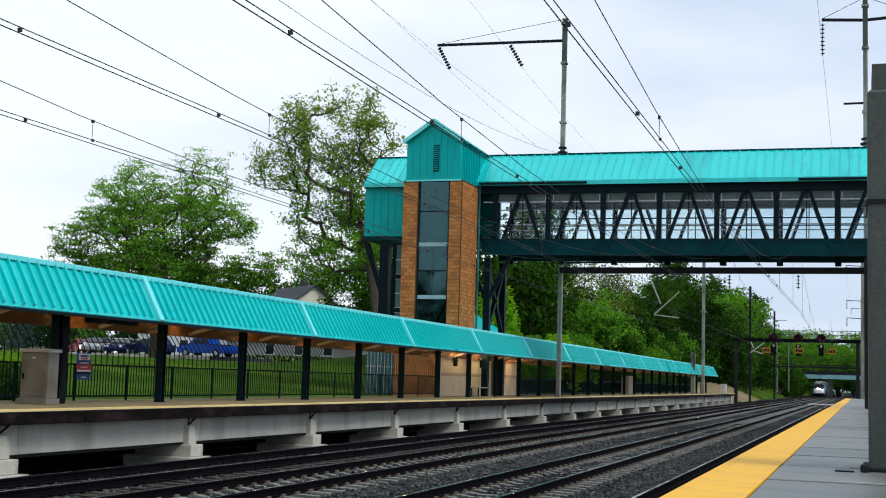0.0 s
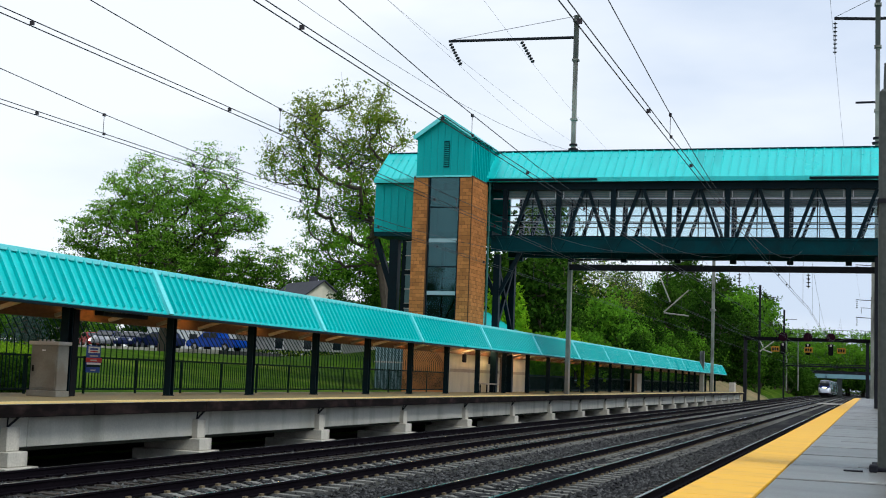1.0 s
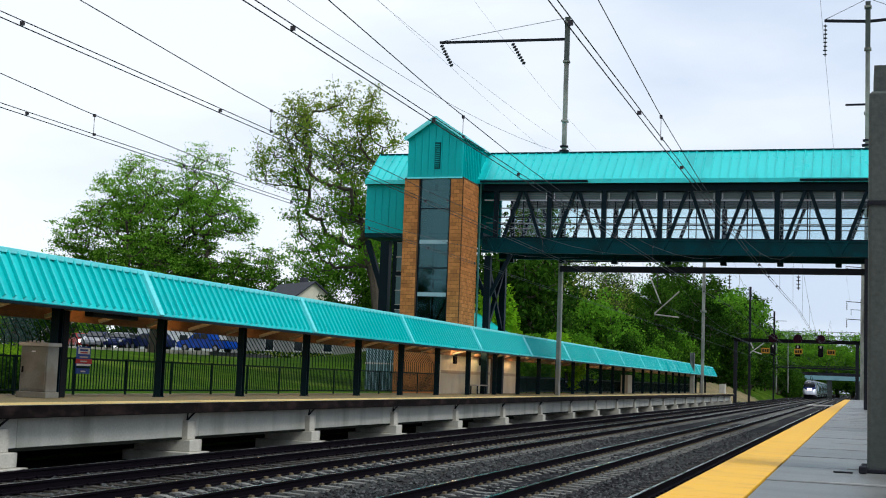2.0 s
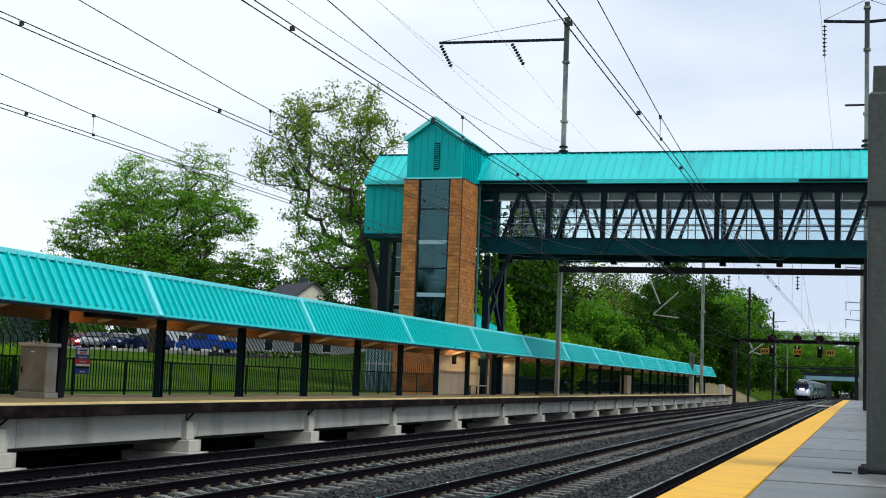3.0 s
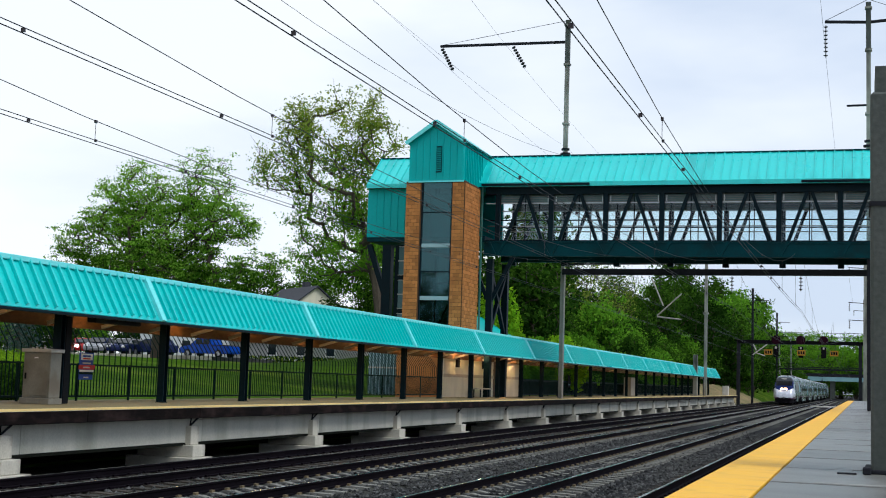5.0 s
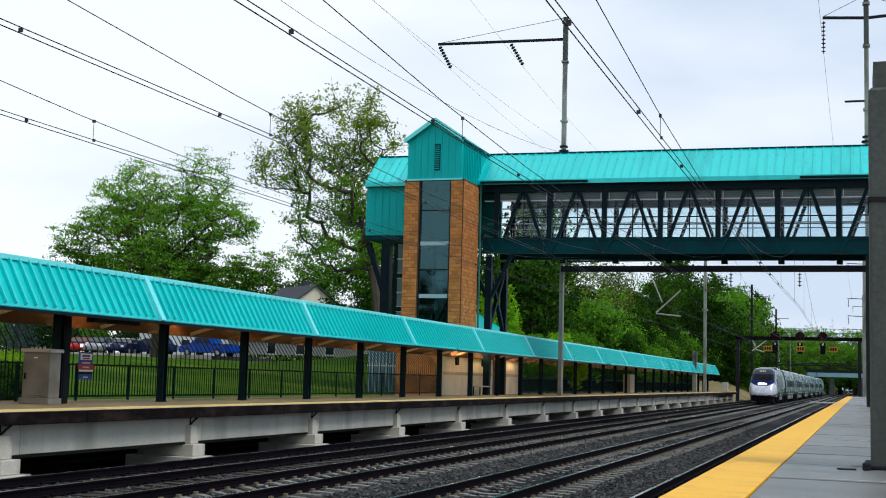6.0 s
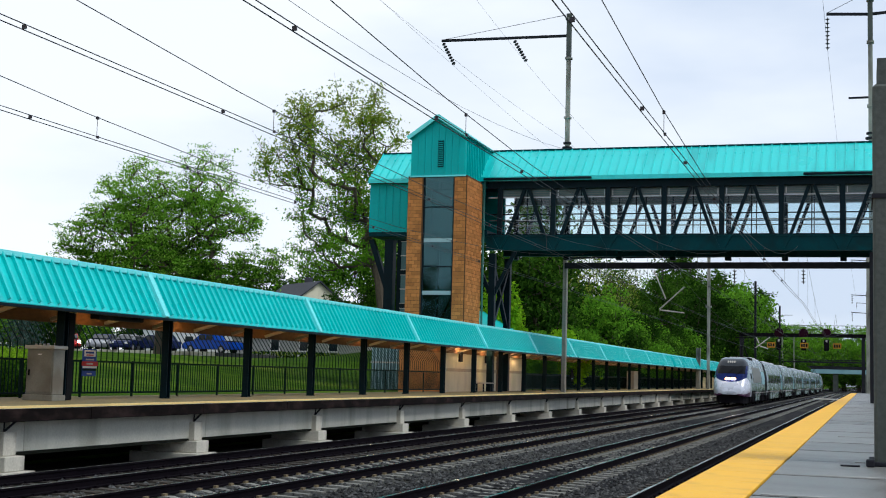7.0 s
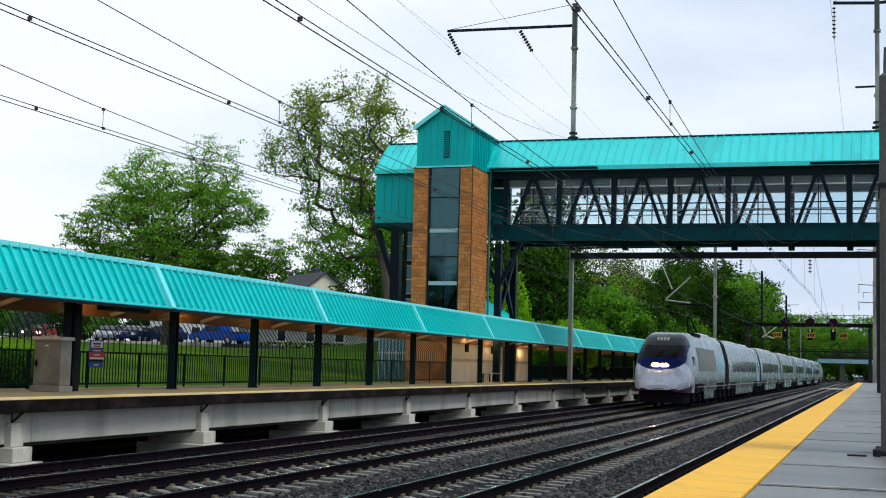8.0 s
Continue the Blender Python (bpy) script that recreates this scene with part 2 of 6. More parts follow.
RUBBER = mat("black_rubber", (0.012, 0.012, 0.013), rough=0.8, scale=4, grain=30)
CAR_GLASS = mat("dark_car_glass", (0.015, 0.02, 0.025), rough=0.08, scale=1, grain=10, bump=0)
ASPHALT = mat("old_asphalt", (0.065, 0.065, 0.067), (0.045, 0.045, 0.047), rough=0.9, scale=0.4, grain=12, bump=0.3)
TRAIN_SILVER = mat("brushed_train_silver", (0.215, 0.285, 0.295), (0.175, 0.235, 0.245), rough=0.25, metal=0.75, scale=0.6, grain=14, bump=0.02)
TRAIN_WHITE = mat("pale_train_nose_paint", (0.60, 0.61, 0.67), (0.52, 0.53, 0.59), metal=0.25, rough=0.28, scale=0.8, grain=14, bump=0.02)
TRAIN_LIP = mat("train_plum_lip", (0.085, 0.028, 0.075), (0.05, 0.016, 0.045), rough=0.4, scale=1, grain=12, bump=0.02)
TRAIN_CHARCOAL = mat("train_charcoal_brow", (0.022, 0.026, 0.032), (0.014, 0.017, 0.021), rough=0.35, scale=1, grain=12, bump=0)
TRAIN_ROOF = mat("pale_train_roof_paint", (0.52, 0.54, 0.56), (0.40, 0.42, 0.44), rough=0.4, metal=0.2, scale=0.8, grain=14, bump=0.05)
TRAIN_TEAL = mat("train_teal_band", (0.15, 0.34, 0.38), (0.12, 0.29, 0.33), rough=0.35, metal=0.2, scale=1, grain=12, bump=0.02)
TRAIN_NAVY = mat("train_navy_mask", (0.008, 0.020, 0.120), (0.006, 0.012, 0.060), spec=0.06, rough=0.3, scale=1, grain=12, bump=0)
TRAIN_GREY = mat("train_louvre_grey", (0.17, 0.178, 0.165), (0.13, 0.138, 0.128), rough=0.6, scale=1, grain=30, bump=0.2)
TRAIN_RED = mat("train_red_line", (0.24, 0.19, 0.19), rough=0.4, scale=1, grain=12, bump=0)
UNDERFRAME = mat("sooty_underframe_and_shade", (0.010, 0.009, 0.011), (0.005, 0.004, 0.006), spec=0.03, rough=0.8, scale=2, grain=20)
TRAIN_GLASS = mat("train_windscreen_glass", (0.006, 0.007, 0.009), rough=0.12, scale=1, grain=10, bump=0, spec=0.10)
HEADLIGHT = mat("lit_headlamp", (1, 0.9, 0.75), rough=0.3, scale=1, grain=10, bump=0, glow=(1.0, 0.66, 0.36, 350))
WARM_LAMP = mat("lit_canopy_lamp", (1, 0.8, 0.5), rough=0.3, scale=1, grain=10, bump=0, glow=(1.0, 0.55, 0.2, 24))
LOBBY_LAMP = mat("lit_lobby_lamp", (1, 0.85, 0.6), rough=0.3, scale=1, grain=10, bump=0, glow=(1.0, 0.66, 0.32, 55))
SIGN_BLUE = mat("sign_blue", (0.02, 0.06, 0.32), rough=0.4, scale=3, grain=20, bump=0)
SIGN_RED = mat("sign_red", (0.55, 0.03, 0.03), rough=0.4, scale=3, grain=20, bump=0)
SIGN_AMBER = mat("amber_number_plate", (0.55, 0.26, 0.02), rough=0.5, scale=3, grain=20, bump=0)
SIGNAL_BLACK = mat("signal_black", (0.006, 0.005, 0.007), spec=0.06, rough=0.6, scale=3, grain=20)
SIGNAL_HEAD = mat("signal_maroon", (0.022, 0.003, 0.010), (0.014, 0.002, 0.007), spec=0.05, rough=0.5, scale=3, grain=20)
BRIDGE_BLUE = mat("pale_blue_overpass_paint", (0.26, 0.44, 0.48), (0.18, 0.34, 0.38), rough=0.6, scale=0.5, grain=10)
BLIND = mat("bridge_ceiling_louvre", (0.27, 0.26, 0.245), (0.17, 0.165, 0.155), rough=0.6, scale=2, grain=20)
BRIDGE_GLASS = glass("footbridge_glass", (0.93, 0.99, 1.0), clear=0.96)
TOWER_GLASS = glass("lift_tower_glass", (0.30, 0.66, 0.68), clear=0.8, ior=1.8, skin=(0.5, 0.86, 0.92))
SHAFT = mat("lift_shaft_lining", (0.12, 0.20, 0.205), (0.08, 0.145, 0.15), rough=0.7, scale=1, grain=12)
TENT_WHITE = mat("white_vinyl", (0.74, 0.75, 0.76), (0.66, 0.67, 0.69), rough=0.6, scale=1, grain=20)
# bright upper leaf and dark lower leaf put light and shade into the maple's colour
LEAF_MAPLE = leaf_mat("lit_maple_leaf", (0.30, 0.56, 0.06), (0.085, 0.24, 0.02))
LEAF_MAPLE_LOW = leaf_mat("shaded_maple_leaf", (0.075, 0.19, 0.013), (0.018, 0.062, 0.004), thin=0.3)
HEDGE = leaf_mat("hedge_leaf", (0.24, 0.40, 0.02), (0.09, 0.2, 0.01))
CAR_LAMP = mat("lit_car_lamp", (1, 1, 0.9), rough=0.3, scale=1, grain=10, bump=0, glow=(1.0, 0.9, 0.72, 30))
DARK_BOX = mat("black_equipment_case", (0.006, 0.007, 0.009), rough=0.6, scale=3, grain=30, spec=0.1)
# emissive orange that stands in for the halo around the train's headlamps
LAMP_HALO = mat("glowing_lamp_halo", (0.9, 0.5, 0.2), rough=0.3, scale=1, grain=10, bump=0, glow=(1.0, 0.36, 0.08, 4.0))
PAVING = mat("tan_worn_paving", (0.24, 0.195, 0.095), (0.16, 0.13, 0.065), rough=0.75, scale=1.0, grain=25, bump=0.2)


# ---- building helpers: all meshes are given in world metres unless they belong to a moving or repeated thing ----
def thing(name, at, label, category, group="", kind=""):
    e = new(name)
    e.location = at
    e.empty_display_size = 0.3
    return tagged(e, label, category, group, kind)


def part(name, bm, material, parent=None, label="", smooth=False, kind=""):
    """Links a bmesh as one mesh object, under a thing or a part."""
    me = bpy.data.meshes.new(name)
    bm.to_mesh(me)
    bm.free()
    me.materials.append(material)
    if smooth:
        me.shade_smooth()
    ob = new(name, me)
    if parent is not None:
        ob.parent = parent
        if parent.type == "EMPTY":
            ob.matrix_parent_inverse = Matrix.Translation(-parent.location)
    return tagged(ob, label, kind=kind)


def piece(name, me, parent, at=(0, 0, 0), turn=(0, 0, 0)):
    """One more object on a mesh that alike pieces share."""
    ob = new(name, me)
    ob.location, ob.rotation_euler = at, turn
    ob.parent = parent
    if parent.type == "EMPTY":
        ob.matrix_parent_inverse = Matrix.Translation(-parent.location)
    return ob


def mesh_of(name, bm, material):
    me = bpy.data.meshes.new(name)
    bm.to_mesh(me)
    bm.free()
    me.materials.append(material)
    return me


def box(bm, x0, x1, y0, y1, z0, z1, bevel=0.0):
    vs = [bm.verts.new((x, y, z)) for x in (x0, x1) for y in (y0, y1) for z in (z0, z1)]
    faces = [bm.faces.new([vs[i] for i in f]) for f in ((0, 1, 3, 2), (4, 6, 7, 5), (0, 4, 5, 1), (2, 3, 7, 6), (0, 2, 6, 4), (1, 5, 7, 3))]
    if bevel:
        edges = list({e for f in faces for e in f.edges})
        bmesh.ops.bevel(bm, geom=edges, offset=bevel, segments=1, affect="EDGES")
    return bm


def cube(x0, x1, y0, y1, z0, z1, bevel=0.0):
    return box(bmesh.new(), min(x0, x1), max(x0, x1), min(y0, y1), max(y0, y1), min(z0, z1), max(z0, z1), bevel)


def bar(bm, a, b, w, h=None, up=(0, 0, 1)):
    """A square bar from a to b, w wide and h high."""
    a, b, h = Vector(a), Vector(b), h or w
    d = (b - a).normalized()
    side = d.cross(Vector(up))
    if side.length < 1e-4:
        side = d.cross(Vector((1, 0, 0)))
    side.normalize()
    top = side.cross(d).normalized()
    vs = [bm.verts.new(p + side * sx * w / 2 + top * sz * h / 2) for p in (a, b) for sx, sz in ((-1, -1), (1, -1), (1, 1), (-1, 1))]
    for i in range(4):
        bm.faces.new((vs[i], vs[(i + 1) % 4], vs[4 + (i + 1) % 4], vs[4 + i]))
    bm.faces.new(vs[3::-1])
    bm.faces.new(vs[4:])
    return bm


def rod(bm, a, b, r0, r1=None, sides=8, caps=True):
    """A round bar from a to b that tapers from r0 to r1."""
    a, b, r1 = Vector(a), Vector(b), r0 if r1 is None else r1
    d = (b - a).normalized()
    u = d.orthogonal().normalized()
    v = d.cross(u)
    ring = [[bm.verts.new(p + (u * math.cos(k * math.tau / sides) + v * math.sin(k * math.tau / sides)) * r) for k in range(sides)] for p, r in ((a, r0), (b, r1))]
    for k in range(sides):
        bm.faces.new((ring[0][k], ring[0][(k + 1) % sides], ring[1][(k + 1) % sides], ring[1][k]))
    if caps:
        bm.faces.new(ring[0][::-1])
        bm.faces.new(ring[1])
    return bm


def profile(bm, pts, axis, a, b):
    """A closed outline pulled along an axis from a to b; pts are the two other coordinates in x, y, z order."""
    def place(p, s):
        return (s, *p) if axis == "x" else (p[0], s, p[1]) if axis == "y" else (*p, s)
    n = len(pts)
    lo, hi = [bm.verts.new(place(p, a)) for p in pts], [bm.verts.new(place(p, b)) for p in pts]
    for i in range(n):
        bm.faces.new((lo[i], lo[(i + 1) % n], hi[(i + 1) % n], hi[i]))
    bm.faces.new(lo[::-1])
    bm.faces.new(hi)
    bmesh.ops.recalc_face_normals(bm, faces=bm.faces[-(n + 2):] if n < 3 else list(bm.faces))
    return bm


def cable(name, pts, r, material, parent=None, label="", category="wire", sag=0.0):
    """A hanging wire through points, as a thin tube."""
    cu = bpy.data.curves.new(name, "CURVE")
    cu.dimensions, cu.bevel_depth, cu.bevel_resolution = "3D", r, 1
    sp = cu.splines.new("POLY")
    full = []
    for a, b in zip(pts[:-1], pts[1:]):
        a, b = Vector(a), Vector(b)
        n = 14 if sag else 2
        for i in range(n):
            s = i / n
            full.append(a.lerp(b, s) - Vector((0, 0, 4 * sag * s * (1 - s))))
    full.append(Vector(pts[-1]))
    sp.points.add(len(full) - 1)
    for p, v in zip(sp.points, full):
        p.co = (*v, 1)
    cu.materials.append(material)
    ob = new(name, cu)
    if parent is not None:
        ob.parent = parent
        if parent.type == "EMPTY":
            ob.matrix_parent_inverse = Matrix.Translation(-parent.location)
    else:
        tagged(ob, label, category)
    return ob


# ---- ground, tracks and platforms ----
RAIL_Z = -1.19
TRACKS = (-3.18, -6.86, -10.91, -14.18)
NEAR_EDGE, FAR_EDGE = -1.48, -15.88


def ground_height(x, y):
    """The lawn rises from the fence to the car park, and a wooded bank follows the line beyond the lift."""
    if x > -20.4:
        return -1.62
    s = min(1.0, max(0.0, (-20.5 - x) / 26.0))
    lawn = -0.20 + 1.92 * (0.6 * s + 0.4 * s * s * (3 - 2 * s))
    k = min(1.0, max(0.0, (y - 84) / 30.0)) * min(1.0, max(0.0, (x + 46) / 8.0))
    bank = -1.0 + 5.5 * min(1.0, max(0.0, (-21.5 - x) / 14.0))
    lift = min(1.0, max(0.0, (-20.4 - x) / 0.6))
    h = lawn * (1 - k) + bank * k
    return -1.62 + (h + 1.62) * lift + (0.10 * noise.noise((x * 0.2, y * 0.2, 3)) if x < -21 else 0)


def make_ground():
    xs = [-700, -420, -260, -160, -110, -85] + [-70 + 2.0 * i for i in range(24)] + [-22.5, -21.5, -21.0, -20.4, -17, -10, 0, 12, 40, 120, 400]
    ys = [-300, -120, -50, -20, 0] + [8 + 4 * i for i in range(44)] + [200, 230, 270, 330, 420, 600, 900, 1500]
    bm = bmesh.new()
    grid = [[bm.verts.new((x, y, ground_height(x, y))) for x in xs] for y in ys]
    for j in range(len(ys) - 1):
        for i in range(len(xs) - 1):
            bm.faces.new((grid[j][i], grid[j][i + 1], grid[j + 1][i + 1], grid[j + 1][i]))
    g = part("ground", bm, GRASS, smooth=True)
    tagged(g, "mown green lawn rising to a car park", "ground", kind="structure")


def make_ballast():
    bm = bmesh.new()
    xs = [-18.9, -15.9, -15.6] + [-15.3 + 0.35 * i for i in range(41)] + [-0.9, 0.2]
    ys = [-6 + 1.2 * i for i in range(120)] + [150 + 25 * i for i in range(30)]
    def z(x, y):
        near = min(abs(x - t) for t in TRACKS)
        base = RAIL_Z - 0.207 - 0.06 * max(0.0, min(1.0, (near - 1.25) / 0.5))
        return base + 0.03 * noise.noise((x * 2, y * 2, 0)) if -15.7 < x else RAIL_Z - 0.34
    grid = [[bm.verts.new((x, y, z(x, y))) for x in xs] for y in ys]
    for j in range(len(ys) - 1):
        for i in range(len(xs) - 1):
            bm.faces.new((grid[j][i], grid[j][i + 1], grid[j + 1][i + 1], grid[j + 1][i]))
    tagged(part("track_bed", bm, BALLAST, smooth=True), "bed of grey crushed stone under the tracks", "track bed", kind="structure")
    # loose stones lie on the bed between and beside the sleepers
    rng = np.random.default_rng(4)
    verts, faces = [], []
    oct_v = np.array([(1, 0, 0), (-1, 0, 0), (0, 1, 0), (0, -1, 0), (0, 0, 1), (0, 0, -0.6)])
    oct_f = ((0, 2, 4), (2, 1, 4), (1, 3, 4), (3, 0, 4), (2, 0, 5), (1, 2, 5), (3, 1, 5), (0, 3, 5))
    for _ in range(72000):
        y = 7 + 62 * rng.random() ** 1.6
        x = -15.6 + 13.6 * rng.random()
        near = min(abs(x - t) for t in TRACKS)
        if near < 1.32 and (rng.random() < 0.5 or (y + 9.0 + 0.15) % 0.61 < 0.30):
            continue
        if abs(near - 0.7535) < 0.11:
            continue
        s = 0.022 + 0.03 * rng.random()
        a = rng.random() * 6.28
        turn = np.array([(math.cos(a), -math.sin(a), 0), (math.sin(a), math.cos(a), 0), (0, 0, 1)])
        base = len(verts)
        p = np.array((x, y, z(x, y) + 0.012))
        for v in oct_v * (s * np.array((1.3, 1.0, 0.85))) * (0.75 + 0.5 * rng.random((6, 1))):
            verts.append(tuple(turn @ v + p))
        faces.extend(tuple(base + i for i in f) for f in oct_f)
    me = bpy.data.meshes.new("ballast_stones")
    me.from_pydata(verts, [], faces)
    me.materials.append(STONE)
    tagged(new("ballast_stones", me), "loose grey crushed stones between the rails", "gravel", kind="stuff")


def rail_outline(x):
    return [(x - 0.075, 0), (x + 0.075, 0), (x + 0.075, 0.02), (x + 0.012, 0.035), (x + 0.012, 0.125), (x + 0.036, 0.135), (x + 0.036, 0.168), (x - 0.036, 0.168), (x - 0.036, 0.135), (x - 0.012, 0.125), (x - 0.012, 0.035), (x - 0.075, 0.02)]


def make_tracks():
    ends = (-20.0, 900.0)
    for k, cx in enumerate(TRACKS):
        t = thing("railway_track", (cx, 0, RAIL_Z - 0.19), "steel rails on pale concrete sleepers" if k in (1, 2) else "steel rails on dark sleepers in crushed stone", "railway track", "parallel tracks", "structure")
        for side in (-1, 1):
            x = cx + side * 0.7535
            bm = bmesh.new()
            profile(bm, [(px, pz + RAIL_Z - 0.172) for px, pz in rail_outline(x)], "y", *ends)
            r = part("rail", bm, RAIL, t, "rusty steel rail, its web coloured dark as in shade")
            part("rail_head", cube(x - 0.033, x + 0.033, *ends, RAIL_Z - 0.004, RAIL_Z + 0.002), RAIL_TOP, r, "polished running surface")
        material = TIE if k in (1, 2) else WOOD_TIE
        bm = bmesh.new()
        profile(bm, [(-1.3, -0.2), (1.3, -0.2), (1.3, 0.0), (0.98, 0.012), (0.5, 0.012), (0.35, -0.02), (-0.35, -0.02), (-0.5, 0.012), (-0.98, 0.012), (-1.3, 0.0)], "y", -0.10, 0.10)
        tie_mesh = mesh_of("tie", bm, material)
        bm = bmesh.new()
        for side in (-1, 1):
            for dx in (-0.125, 0.125):
                box(bm, side * 0.7535 + dx - 0.028, side * 0.7535 + dx + 0.028, -0.055, 0.055, 0.01, 0.055)
        clip_mesh = mesh_of("rail_fastening", bm, CLIP if k in (1, 2) else RAIL)
        z = RAIL_Z - 0.185
        for i in range(150):
            y = -9.0 + 0.61 * i + (0.0 if k in (1, 2) else 0.03 * math.sin(i * 5.1))
            p = piece("tie", tie_mesh, t, (cx, y, z))
            if i > 18:
                c = new("rail_fastening", clip_mesh)
                c.parent = p
        bm = bmesh.new()
        for i in range(150, 540):
            y = -9.0 + 0.61 * i
            box(bm, cx - 1.3, cx + 1.3, y - 0.12, y + 0.12, z - 0.2, z + 0.006)
        part("far_ties", bm, material, t, kind="stuff")


def make_near_platform():
    end = 142.0
    t = thing("near_platform", (0, 5, -1.5), "damp grey concrete platform with a yellow edge", "platform", kind="structure")
    part("platform_body", cube(NEAR_EDGE + 0.12, 14, -30, end, -1.5, -0.09), CONCRETE, t)
    part("bedding", cube(NEAR_EDGE + 0.63, 12.6, -20, end, -0.088, -0.006), UNDER, t, "dark joint filler")
    # slabs run across the platform, each a little uneven
    width, y, k = 2.44, -9.23, 0
    slab = mesh_of("slab", cube(0, 12, 0, width - 0.10, -0.08, 0, 0.012), SLAB)
    while y < end - 1:
        piece("slab", slab, t, (NEAR_EDGE + 0.625, y, 0.003 * math.sin(k * 2.3)), (0, 0.0005 * math.sin(k * 1.7), 0))
        y, k = y + width, k + 1
    # pale worn mortar shows along some joints
    worn = [mesh_of("worn_joint", cube(0, w, 0, 0.07, -0.02, 0.0035, 0.002), WORN) for w in (1.1, 1.7, 2.6)]
    for k in range(26):
        piece("worn_joint", worn[(k * 7) % 3], t, (NEAR_EDGE + 0.7 + 0.33 * ((k * 5) % 4), -9.23 + width * (k + 8) + 0.006 + 0.02 * (k % 2), 0.004))
    tile = mesh_of("edge_tile", cube(0, 0.61, 0, 1.212, -0.06, 0.004, 0.005), YELLOW)
    for i in range(123):
        piece("edge_tile", tile, t, (NEAR_EDGE, -8 + 1.22 * i, 0))
    part("edge_beam", cube(NEAR_EDGE + 0.015, NEAR_EDGE + 0.12, -30, end, -0.45, -0.062), TIMBER, t)


def make_far_platform():
    y0, y1 = -30.0, 174.0
    t = thing("far_platform", (FAR_EDGE - 2, 20, -1.4), "raised concrete platform on short piers with a dark timber edge", "platform", kind="structure")
    part("deck", cube(-20.4, FAR_EDGE + 0.02, y0, y1, -0.26, -0.03), CONCRETE, t)
    part("paving", cube(-20.4, FAR_EDGE - 0.27, y0, y1, -0.03, 0.0), PAVING, t)
    part("yellow_edge", cube(FAR_EDGE - 0.265, FAR_EDGE + 0.018, y0, y1, -0.03, 0.006), EDGE_LINE, t, "bleached yellow edge strip")
    for i in range(42):
        a = y0 + 4.88 * i
        part("rubbing_board", cube(FAR_EDGE + 0.022, FAR_EDGE + 0.12, a, min(a + 4.86, y1), -0.29, -0.035, 0.01), TIMBER, t, "tarred timber rubbing board")
    for i in range(28):
        a = y0 + 7.5 * i - 0.5
        if a > y1 - 7:
            break
        part("edge_beam", cube(-16.55, -16.2, a + 0.006, a + 7.494, -0.92, -0.265, 0.012), CONCRETE, t, "stained concrete edge beam")
    pier_mesh = mesh_of("pier_cap", cube(-0.45, 0.16, -0.20, 0.20, -0.97, -0.50, 0.012), PIER)
    foot_mesh = mesh_of("pier_footing", cube(-1.3, 0.30, -0.31, 0.31, -1.27, -0.974, 0.015), PIER)
    slab_mesh = mesh_of("pier_slab", cube(-1.5, 0.42, -0.52, 0.52, -1.6, -1.274, 0.015), PIER)
    for i in range(-1, 20):
        y = 28.85 + 7.5 * i
        piece("pier_cap", pier_mesh, t, (-16.2, y, 0))
        piece("pier_footing", foot_mesh, t, (-16.2, y, 0))
        piece("pier_slab", slab_mesh, t, (-16.2, y, 0))
    stub = bmesh.new()
    bar(stub, (0.02, -0.06, -0.50), (0.10, 0.22, -0.28), 0.035)
    bar(stub, (0.02, -0.06, -0.50), (0.10, -0.16, -0.28), 0.03)
    stub_mesh = mesh_of("tie_bracket", stub, DARK_POLE)
    for i in range(-1, 20):
        piece("tie_bracket", stub_mesh, t, (-16.18, 28.85 + 7.5 * i, 0))
    # this strip and the back wall carry the under-deck shade in their colour
    part("pier_ledge", cube(-16.56, -16.19, y0, y1, -0.985, -0.925), UNDER, t, "dark strip coloured for the shade under the beam")
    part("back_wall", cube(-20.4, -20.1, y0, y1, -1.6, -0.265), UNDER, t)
    part("end_wall", cube(-20.0, -16.6, y1 - 0.3, y1, -1.6, -0.27), CONCRETE, t)


make_ground()
make_ballast()


# ---- canopy along the far platform ----
EAVE_X, EAVE_Z, TOP_X, TOP_Z = -16.9, 2.12, -17.5, 3.22
POST_X, POST_STEP, POST_FIRST = -18.2, 4.82, 25.95
BAY, BAY_FIRST = 9.66, 28.4
CANOPY_END = 162.0


